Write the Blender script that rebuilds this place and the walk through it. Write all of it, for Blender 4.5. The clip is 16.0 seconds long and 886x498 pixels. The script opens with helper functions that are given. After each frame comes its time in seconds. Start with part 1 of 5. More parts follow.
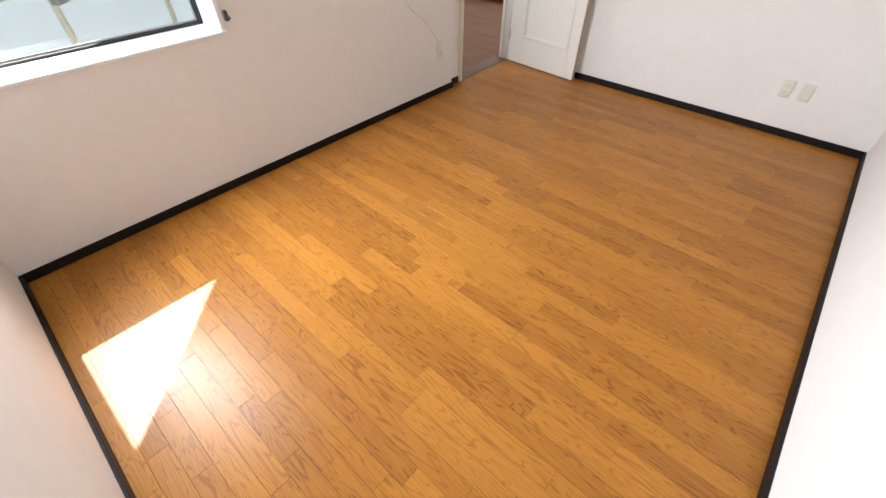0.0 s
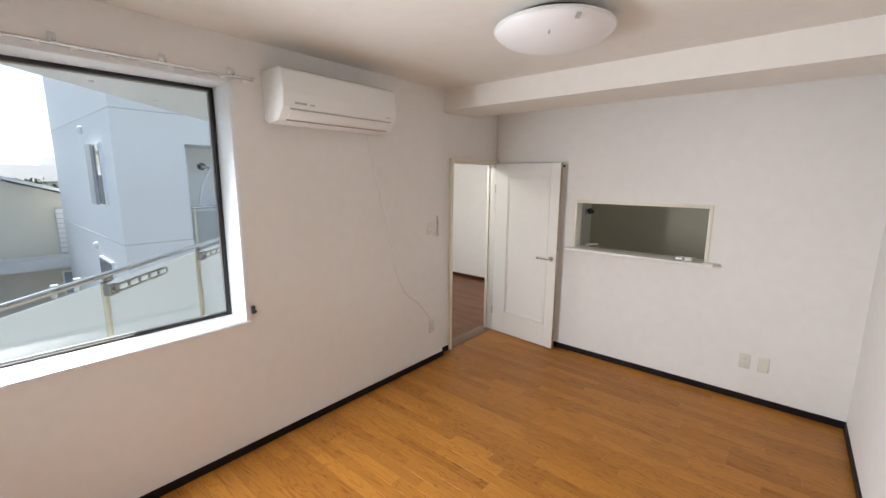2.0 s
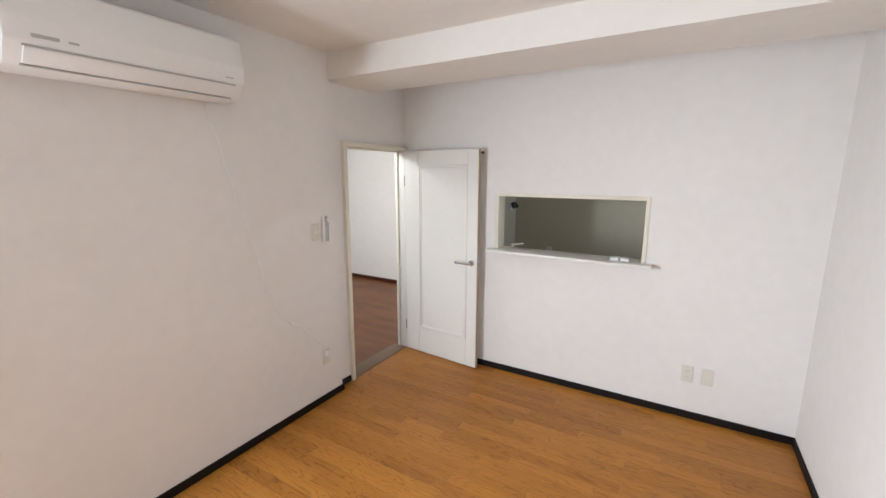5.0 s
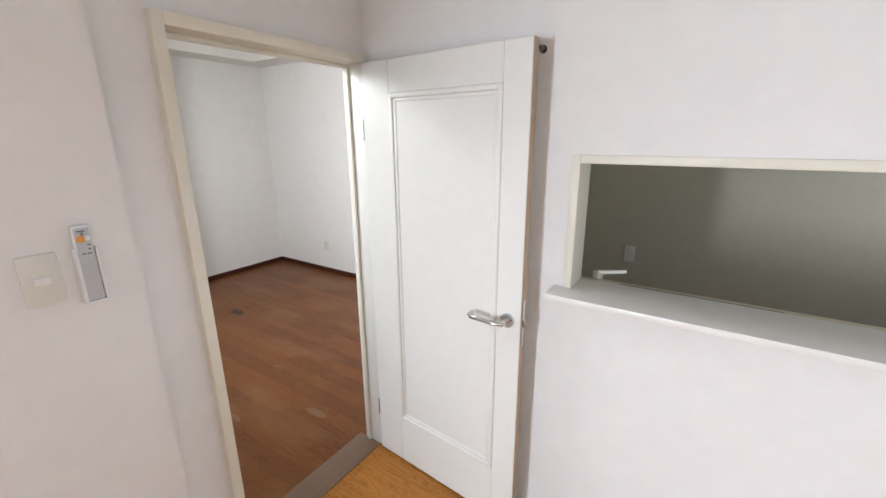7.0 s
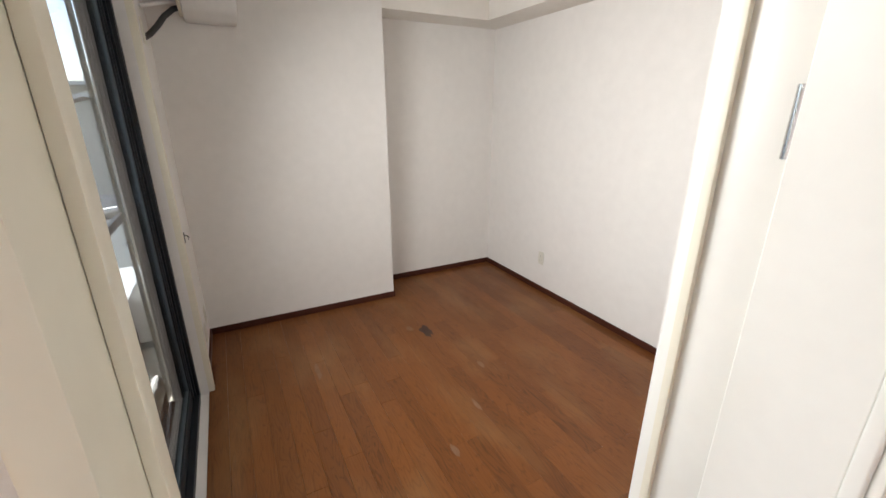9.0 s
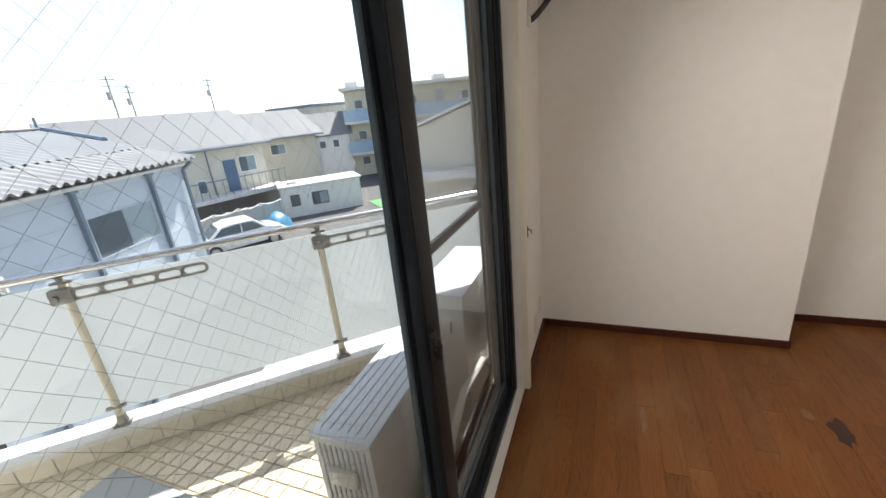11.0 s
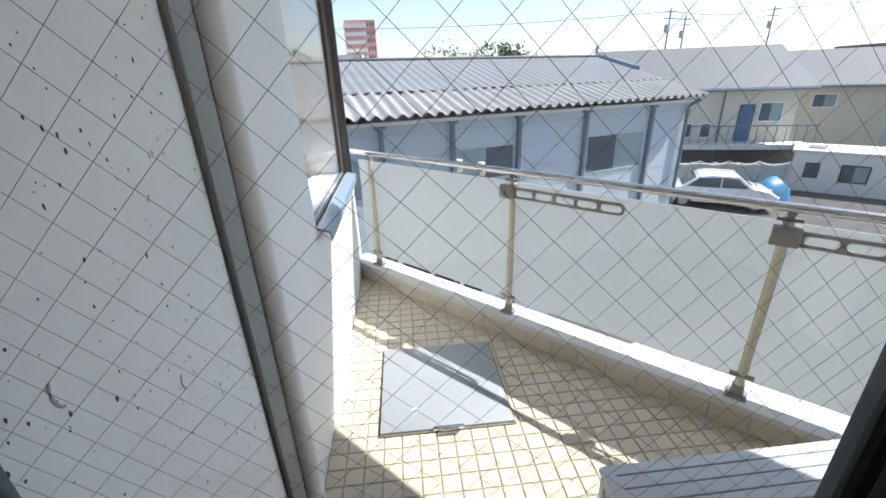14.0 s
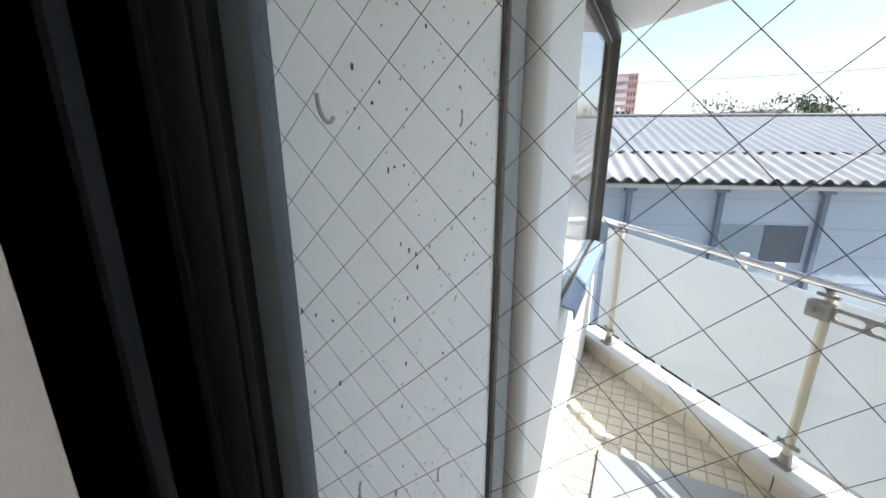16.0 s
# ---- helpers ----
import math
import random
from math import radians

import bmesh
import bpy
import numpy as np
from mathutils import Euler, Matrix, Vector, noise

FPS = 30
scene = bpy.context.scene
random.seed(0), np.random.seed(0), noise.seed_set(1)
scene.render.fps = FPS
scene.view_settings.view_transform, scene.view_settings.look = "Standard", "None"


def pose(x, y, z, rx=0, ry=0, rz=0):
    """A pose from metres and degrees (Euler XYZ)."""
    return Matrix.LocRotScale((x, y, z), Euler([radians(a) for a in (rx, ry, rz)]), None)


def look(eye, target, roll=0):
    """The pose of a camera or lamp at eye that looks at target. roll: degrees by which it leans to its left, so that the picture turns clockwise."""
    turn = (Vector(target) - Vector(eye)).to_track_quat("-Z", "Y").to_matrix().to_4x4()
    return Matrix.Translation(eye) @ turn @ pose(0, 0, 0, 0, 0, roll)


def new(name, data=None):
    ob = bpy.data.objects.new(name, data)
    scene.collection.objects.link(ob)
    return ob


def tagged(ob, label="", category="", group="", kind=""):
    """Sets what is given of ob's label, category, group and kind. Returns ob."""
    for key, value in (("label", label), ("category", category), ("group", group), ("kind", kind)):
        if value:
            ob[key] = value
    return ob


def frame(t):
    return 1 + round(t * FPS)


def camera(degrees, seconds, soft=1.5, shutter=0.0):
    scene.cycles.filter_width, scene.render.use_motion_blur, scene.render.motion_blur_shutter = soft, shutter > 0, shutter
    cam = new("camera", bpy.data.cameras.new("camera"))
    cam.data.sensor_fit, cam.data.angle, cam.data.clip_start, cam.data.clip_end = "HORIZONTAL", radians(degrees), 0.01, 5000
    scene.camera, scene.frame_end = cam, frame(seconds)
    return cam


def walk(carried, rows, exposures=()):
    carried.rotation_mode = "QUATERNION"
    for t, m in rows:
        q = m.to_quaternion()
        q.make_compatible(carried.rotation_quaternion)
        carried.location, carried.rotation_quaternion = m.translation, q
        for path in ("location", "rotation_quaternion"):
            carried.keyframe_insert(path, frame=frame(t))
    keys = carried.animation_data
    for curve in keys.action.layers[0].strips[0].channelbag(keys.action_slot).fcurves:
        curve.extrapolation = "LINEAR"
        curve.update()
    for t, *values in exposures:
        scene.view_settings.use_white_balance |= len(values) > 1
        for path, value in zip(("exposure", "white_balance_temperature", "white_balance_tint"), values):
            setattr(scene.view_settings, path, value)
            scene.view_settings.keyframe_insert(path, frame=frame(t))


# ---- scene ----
cam = camera(94.6, 16.0)

PATH = [
    (0, (2.439, 0.419, 1.515), (1.47, 1.493, 0.134), -0.2),
    (0.5, (2.438, 0.413, 1.561), (1.39, 1.613, 0.352), 0.5),
    (1, (2.461, 0.398, 1.622), (1.294, 1.736, 0.701), 0.3),
    (1.5, (2.427, 0.362, 1.68), (1.194, 1.811, 1.063), 0.2),
    (2, (2.462, 0.339, 1.737), (1.189, 1.843, 1.393), 0.4),
    (2.5, (2.467, 0.318, 1.754), (1.189, 1.849, 1.605), 0.7),
    (3, (2.485, 0.312, 1.788), (1.231, 1.869, 1.735), 0.3),
    (3.5, (2.484, 0.329, 1.782), (1.312, 1.949, 1.719), -0.6),
    (4, (2.431, 0.455, 1.742), (1.391, 2.156, 1.59), -1.3),
    (4.5, (2.347, 0.706, 1.71), (1.416, 2.458, 1.459), -0.3),
    (4.7, (2.297, 0.844, 1.703), (1.338, 2.574, 1.404), 0.0),
    (6.8, (1.347, 2.66, 1.613), (0.27, 4.249, 1.051), -1.5),
    (7, (1.259, 2.821, 1.599), (0.198, 4.428, 1.062), -0.4),
    (7.5, (0.955, 3.104, 1.593), (-0.294, 4.555, 1.013), -3.0),
    (8, (0.577, 3.329, 1.604), (-0.849, 4.595, 1.0), -2.7),
    (8.2, (0.479, 3.379, 1.610), (-1.014, 4.559, 1.000), -1.2),
    (10.3, (-0.044, 3.623, 1.654), (-1.934, 3.751, 1.013), -4.9),
    (10.5, (-0.116, 3.607, 1.645), (-2.008, 3.523, 1.0), -5.1),
    (11, (-0.268, 3.636, 1.652), (-2.005, 2.905, 0.983), -5.9),
    (11.5, (-0.401, 3.64, 1.649), (-1.919, 2.511, 0.999), -5.4),
    (12, (-0.549, 3.578, 1.644), (-1.896, 2.227, 1.046), -5.3),
    (12.5, (-0.652, 3.543, 1.635), (-1.729, 1.976, 1.014), -5.3),
    (13, (-0.73, 3.553, 1.584), (-1.433, 1.829, 0.853), -3.8),
    (13.5, (-0.699, 3.502, 1.55), (-1.081, 1.715, 0.738), -2.6),
    (14, (-0.713, 3.389, 1.552), (-0.876, 1.552, 0.776), -2.0),
    (14.5, (-0.724, 3.285, 1.557), (-0.599, 1.425, 0.834), -1.1),
    (15, (-0.759, 3.246, 1.578), (-0.293, 1.43, 0.883), -0.1),
    (15.5, (-0.677, 3.253, 1.613), (0.051, 1.503, 0.973), 0.4),
    (16, (-0.554, 3.29, 1.675), (0.295, 1.565, 1.122), 0.0),
]
EXPOSURES = [
    (0.0, 1.8, 6150, 10), (1.0, 1.55, 6200, 10), (1.5, 1.5, 6200, 10), (3.0, 1.35, 6250, 10), (4.7, 1.65, 6000, 9), (6.8, 1.95, 5750, 9), (8.2, 1.9, 5850, 10), (10.3, 2.15, 6600, 12), (11.0, 1.75, 6550, 12),
    (11.5, 1.3, 6400, 14), (12.0, 1.2, 6250, 14), (13.0, 1.3, 6200, 14), (14.5, 1.28, 6250, 14), (15.5, 1.56, 6250, 13), (16.0, 1.62, 6250, 13),
]
walk(cam, [(t, look(eye, target, roll)) for t, eye, target, roll in PATH], EXPOSURES)

LAMP_FRONT, LAMP_BACK = 20.0, 10.0


# world, sun
SUN = Vector((-1.0, -0.02, 1.30)).normalized()
world = bpy.data.worlds.new("sky")
scene.world = world
world.use_nodes = True
wn = world.node_tree
sky = wn.nodes.new("ShaderNodeTexSky")
sky.sky_type, sky.sun_disc = "NISHITA", False
sky.sun_elevation = math.asin(SUN.z)
sky.sun_rotation = math.atan2(SUN.x, SUN.y)
sky.air_density, sky.dust_density, sky.ozone_density = 1.0, 0.8, 1.2
haze = wn.nodes.new("ShaderNodeHueSaturation")
haze.inputs["Saturation"].default_value, haze.inputs["Value"].default_value = 0.8, 0.72
wn.links.new(sky.outputs[0], haze.inputs["Color"])
wn.links.new(haze.outputs[0], wn.nodes["Background"].inputs[0])
wn.nodes["Background"].inputs[1].default_value = 0.13
sun = new("sun", bpy.data.lights.new("sun", "SUN"))
sun.data.energy, sun.data.angle, sun.data.color = 3.4, radians(0.5), (1.0, 0.95, 0.87)
sun.matrix_world = look(SUN * 30, (0, 0, 0))


# materials
def mat(name, base, rough=0.6, var=0.08, scale=6.0, bump=0.0, bscale=300.0, metal=0.0, spec=0.5, coat=0.0, rand=0.0, stretch=(1, 1, 1), emit=None):
    """A painted, plastic, stone or metal surface with mottling at two scales and fine relief."""
    m = bpy.data.materials.new(name)
    m.use_nodes = True
    nt = m.node_tree
    b = nt.nodes["Principled BSDF"]
    b.inputs["Roughness"].default_value, b.inputs["Metallic"].default_value = rough, metal
    b.inputs["Specular IOR Level"].default_value, b.inputs["Coat Weight"].default_value = spec, coat
    tc, mp = nt.nodes.new("ShaderNodeTexCoord"), nt.nodes.new("ShaderNodeMapping")
    mp.inputs["Scale"].default_value = stretch
    nt.links.new(tc.outputs["Object"], mp.inputs[0])
    n1, n2 = nt.nodes.new("ShaderNodeTexNoise"), nt.nodes.new("ShaderNodeTexNoise")
    n1.inputs["Scale"].default_value, n2.inputs["Scale"].default_value = scale, scale * 9
    n1.inputs["Detail"].default_value = 4
    for n in (n1, n2):
        nt.links.new(mp.outputs[0], n.inputs["Vector"])
    add = nt.nodes.new("ShaderNodeMath")
    add.operation = "ADD"
    nt.links.new(n1.outputs[0], add.inputs[0]), nt.links.new(n2.outputs[0], add.inputs[1])
    top = add.outputs[0]
    if rand:
        info, mul, add2 = nt.nodes.new("ShaderNodeObjectInfo"), nt.nodes.new("ShaderNodeMath"), nt.nodes.new("ShaderNodeMath")
        mul.operation, add2.operation = "MULTIPLY_ADD", "ADD"
        nt.links.new(info.outputs["Random"], mul.inputs[0])
        mul.inputs[1].default_value, mul.inputs[2].default_value = rand, -rand / 2
        nt.links.new(top, add2.inputs[0]), nt.links.new(mul.outputs[0], add2.inputs[1])
        top = add2.outputs[0]
    ramp = nt.nodes.new("ShaderNodeMapRange")
    ramp.inputs[1].default_value, ramp.inputs[2].default_value = 0.6, 1.4
    ramp.inputs[3].default_value, ramp.inputs[4].default_value = 1 - var, 1 + var
    ramp.clamp = False
    nt.links.new(top, ramp.inputs[0])
    mix = nt.nodes.new("ShaderNodeVectorMath")
    mix.operation = "SCALE"
    mix.inputs[0].default_value = base
    nt.links.new(ramp.outputs[0], mix.inputs["Scale"])
    nt.links.new(mix.outputs[0], b.inputs["Base Color"])
    if bump:
        nb, bp = nt.nodes.new("ShaderNodeTexNoise"), nt.nodes.new("ShaderNodeBump")
        nb.inputs["Scale"].default_value, nb.inputs["Detail"].default_value = bscale, 3
        nt.links.new(mp.outputs[0], nb.inputs["Vector"])
        bp.inputs["Strength"].default_value, bp.inputs["Distance"].default_value = bump, 0.002
        nt.links.new(nb.outputs[0], bp.inputs["Height"])
        nt.links.new(bp.outputs[0], b.inputs["Normal"])
    if emit:
        b.inputs["Emission Color"].default_value, b.inputs["Emission Strength"].default_value = (*emit[:3], 1), emit[3]
    return m


def oak(name, light, dark, rough, wear=0.0):
    """Varnished board: long grain along x, cathedral figure, a tone of its own for each board."""
    m = bpy.data.materials.new(name)
    m.use_nodes = True
    nt = m.node_tree
    N, L = nt.nodes.new, nt.links.new
    b = nt.nodes["Principled BSDF"]
    geo, info = N("ShaderNodeNewGeometry"), N("ShaderNodeObjectInfo")
    off = N("ShaderNodeVectorMath")
    off.operation = "MULTIPLY_ADD"
    comb = N("ShaderNodeCombineXYZ")
    L(info.outputs["Random"], comb.inputs[0]), L(info.outputs["Random"], comb.inputs[1]), L(info.outputs["Random"], comb.inputs[2])
    L(comb.outputs[0], off.inputs[0])
    off.inputs[1].default_value = (37, 11, 23)
    L(geo.outputs["Position"], off.inputs[2])
    m1, m2 = N("ShaderNodeMapping"), N("ShaderNodeMapping")
    m1.inputs["Scale"].default_value, m2.inputs["Scale"].default_value = (2.0, 17, 17), (7, 260, 260)
    L(off.outputs[0], m1.inputs[0]), L(off.outputs[0], m2.inputs[0])
    wave = N("ShaderNodeTexNoise")
    wave.inputs["Scale"].default_value, wave.inputs["Detail"].default_value, wave.inputs["Distortion"].default_value = 1.0, 2, 0.6
    L(m1.outputs[0], wave.inputs["Vector"])
    ring = N("ShaderNodeMath")
    ring.operation = "MULTIPLY"
    ring.inputs[1].default_value = 12.5
    L(wave.outputs[0], ring.inputs[0])
    frac = N("ShaderNodeMath")
    frac.operation = "PINGPONG"
    frac.inputs[1].default_value = 0.5
    L(ring.outputs[0], frac.inputs[0])
    pore = N("ShaderNodeMapRange")
    pore.interpolation_type = "SMOOTHSTEP"
    pore.inputs[1].default_value, pore.inputs[2].default_value, pore.inputs[3].default_value, pore.inputs[4].default_value = 0.0, 0.2, 0.0, 0.36
    L(frac.outputs[0], pore.inputs[0])
    fine = N("ShaderNodeTexNoise")
    fine.inputs["Scale"].default_value, fine.inputs["Detail"].default_value = 1.0, 3
    L(m2.outputs[0], fine.inputs["Vector"])
    s = N("ShaderNodeMath")
    s.operation = "MULTIPLY_ADD"
    L(pore.outputs[0], s.inputs[0])
    s.inputs[1].default_value = 1.0
    fm = N("ShaderNodeMath")
    fm.operation = "MULTIPLY_ADD"
    L(fine.outputs[0], fm.inputs[0])
    fm.inputs[1].default_value = 0.55
    rm = N("ShaderNodeMath")
    rm.operation = "MULTIPLY_ADD"
    L(info.outputs["Random"], rm.inputs[0])
    rm.inputs[1].default_value, rm.inputs[2].default_value = 0.36, -0.24
    L(rm.outputs[0], fm.inputs[2]), L(fm.outputs[0], s.inputs[2])
    ramp = N("ShaderNodeMix")
    ramp.data_type = "RGBA"
    ramp.inputs["A"].default_value, ramp.inputs["B"].default_value = (*dark, 1), (*light, 1)
    L(s.outputs[0], ramp.inputs["Factor"])
    col = ramp.outputs["Result"]
    b.inputs["Roughness"].default_value = rough
    b.inputs["Specular IOR Level"].default_value = 0.3
    rn, rr = N("ShaderNodeTexNoise"), N("ShaderNodeMapRange")
    rn.inputs["Scale"].default_value = 2.2
    L(geo.outputs["Position"], rn.inputs["Vector"])
    rr.inputs[3].default_value, rr.inputs[4].default_value = rough - 0.07, rough + 0.12
    L(rn.outputs[0], rr.inputs[0]), L(rr.outputs[0], b.inputs["Roughness"])
    if wear:
        wn1, wm = N("ShaderNodeTexNoise"), N("ShaderNodeMapRange")
        wn1.inputs["Scale"].default_value, wn1.inputs["Detail"].default_value = 2.6, 6
        mw = N("ShaderNodeMapping")
        mw.inputs["Scale"].default_value = (0.6, 1.3, 1)
        L(geo.outputs["Position"], mw.inputs[0]), L(mw.outputs[0], wn1.inputs["Vector"])
        wm.inputs[1].default_value, wm.inputs[2].default_value, wm.inputs[4].default_value = 0.5, 0.72, wear
        L(wn1.outputs[0], wm.inputs[0])
        mx = N("ShaderNodeMix")
        mx.data_type = "RGBA"
        mx.inputs["B"].default_value = (0.26, 0.145, 0.06, 1)
        L(wm.outputs[0], mx.inputs["Factor"]), L(col, mx.inputs["A"])
        col = mx.outputs["Result"]
    L(col, b.inputs["Base Color"])
    bp = N("ShaderNodeBump")
    bp.inputs["Strength"].default_value, bp.inputs["Distance"].default_value = 0.12, 0.001
    L(s.outputs[0], bp.inputs["Height"]), L(bp.outputs[0], b.inputs["Normal"])
    return m


def pane_mat(name, tint=(1, 1, 1), gloss=0.03):
    """Thin clear glass: lets the view through and mirrors more at a slant."""
    m = bpy.data.materials.new(name)
    m.use_nodes = True
    nt = m.node_tree
    nt.nodes.remove(nt.nodes["Principled BSDF"])
    tr, gl, mx, fw, pw, fr = (nt.nodes.new("ShaderNode" + k) for k in ("BsdfTransparent", "BsdfGlossy", "MixShader", "LayerWeight", "Math", "MapRange"))
    tr.inputs[0].default_value, gl.inputs["Roughness"].default_value = (*tint, 1), gloss
    pw.operation, pw.inputs[1].default_value = "POWER", 5.0
    fr.inputs[3].default_value, fr.inputs[4].default_value = 0.03, 0.85
    nt.links.new(fw.outputs["Facing"], pw.inputs[0]), nt.links.new(pw.outputs[0], fr.inputs[0])
    nt.links.new(fr.outputs[0], mx.inputs[0]), nt.links.new(tr.outputs[0], mx.inputs[1]), nt.links.new(gl.outputs[0], mx.inputs[2])
    nt.links.new(mx.outputs[0], nt.nodes["Material Output"].inputs[0])
    return m


def frosted_mat(name, base):
    m = bpy.data.materials.new(name)
    m.use_nodes = True
    nt = m.node_tree
    b = nt.nodes["Principled BSDF"]
    b.inputs["Base Color"].default_value, b.inputs["Roughness"].default_value = (*base, 1), 0.35
    tl, tr, m1, m2 = (nt.nodes.new("ShaderNode" + k) for k in ("BsdfTranslucent", "BsdfTransparent", "MixShader", "MixShader"))
    tl.inputs[0].default_value = (*base, 1)
    m1.inputs[0].default_value, m2.inputs[0].default_value = 0.55, 0.2
    nt.links.new(b.outputs[0], m1.inputs[1]), nt.links.new(tl.outputs[0], m1.inputs[2])
    nt.links.new(m1.outputs[0], m2.inputs[1]), nt.links.new(tr.outputs[0], m2.inputs[2])
    nt.links.new(m2.outputs[0], nt.nodes["Material Output"].inputs[0])
    return m


WALLPAPER = mat("white_wallpaper", (0.80, 0.78, 0.75), 0.85, 0.03, 1.5, 0.6, 170)
CEILING = mat("ceiling_paper", (0.80, 0.77, 0.72), 0.9, 0.03, 1.5, 0.35, 240)
CREAM = mat("cream_painted_wood", (0.76, 0.72, 0.60), 0.45, 0.03, 3, 0.05, 120)
DOORWHITE = mat("off_white_door_sheet", (0.80, 0.79, 0.74), 0.38, 0.02, 3, 0.04, 200)
BLACKBASE = mat("black_skirting", (0.010, 0.008, 0.008), 0.5, 0.2, 4, spec=0.2)
BROWNBASE = mat("brown_skirting", (0.060, 0.018, 0.011), 0.45, 0.2, 4, spec=0.3, stretch=(1, 1, 8))
PLASTIC = mat("white_plastic", (0.80, 0.80, 0.78), 0.4, 0.02, 5)
IVORY = mat("ivory_plastic", (0.70, 0.68, 0.60), 0.4, 0.03, 20)
GREYPL = mat("grey_plastic", (0.45, 0.45, 0.44), 0.45, 0.05, 20)
DARKPL = mat("dark_plastic", (0.03, 0.03, 0.032), 0.4, 0.1, 20)
ORANGE = mat("orange_print", (0.80, 0.33, 0.04), 0.5, 0.03, 20)
STEEL = mat("polished_steel", (0.62, 0.62, 0.62), 0.22, 0.05, 20, metal=1.0)
ALU = mat("dark_anodised_frame", (0.014, 0.018, 0.024), 0.45, 0.2, 8, spec=0.22)
WHITEFRAME = mat("white_window_frame", (0.80, 0.82, 0.84), 0.35, 0.02, 6)
RUBBER = mat("black_gasket", (0.012, 0.012, 0.013), 0.6, 0.2, 20)
GLASS = pane_mat("clear_glass", (0.97, 0.985, 0.98), 0.0)
WIRE = mat("glass_wire", (0.075, 0.08, 0.08), 0.5, 0.1, 30)
FROST = frosted_mat("frosted_panel", (0.60, 0.63, 0.63))
OUTWALL = mat("pale_render", (0.80, 0.81, 0.80), 0.85, 0.05, 3, 0.4, 90)
CONCRETE = mat("concrete", (0.42, 0.42, 0.40), 0.85, 0.12, 3, 0.4, 60)
CAPSTONE = mat("white_coping", (0.62, 0.62, 0.60), 0.7, 0.1, 6, 0.3, 80)
CREAMTILE = mat("cream_glazed_tile", (0.60, 0.55, 0.45), 0.4, 0.1, 6, 0.1, 60, rand=0.5)
POST = mat("stained_ivory_post", (0.62, 0.57, 0.44), 0.5, 0.15, 14, 0.1, 60)
BRONZE = mat("dull_grey_bracket", (0.26, 0.25, 0.23), 0.45, 0.2, 14)
OAK = oak("honey_oak", (0.54, 0.235, 0.036), (0.20, 0.066, 0.009), 0.33)
OLDOAK = oak("worn_brown_oak", (0.22, 0.080, 0.019), (0.085, 0.028, 0.008), 0.32, 0.4)
SLATEROOF = mat("grey_slate_roof", (0.15, 0.16, 0.17), 0.7, 0.15, 2, 0.3, 20)
CORRUGATED = mat("corrugated_cement_roof", (0.30, 0.305, 0.305), 0.8, 0.2, 1.5, 0.3, 30)
SIDING = mat("pale_blue_grey_siding", (0.46, 0.53, 0.59), 0.6, 0.08, 1.2, 0.1, 20)
BLUESTEEL = mat("blue_grey_steelwork", (0.15, 0.20, 0.25), 0.5, 0.1, 3)
HOUSEWALL = mat("cream_house_wall", (0.62, 0.58, 0.48), 0.8, 0.06, 1.5, 0.2, 30)
ASPHALT = mat("asphalt", (0.10, 0.10, 0.10), 0.9, 0.25, 0.4, 0.4, 30)
DARKGLASS = mat("dark_window_glass", (0.10, 0.13, 0.15), 0.08, 0.1, 2)


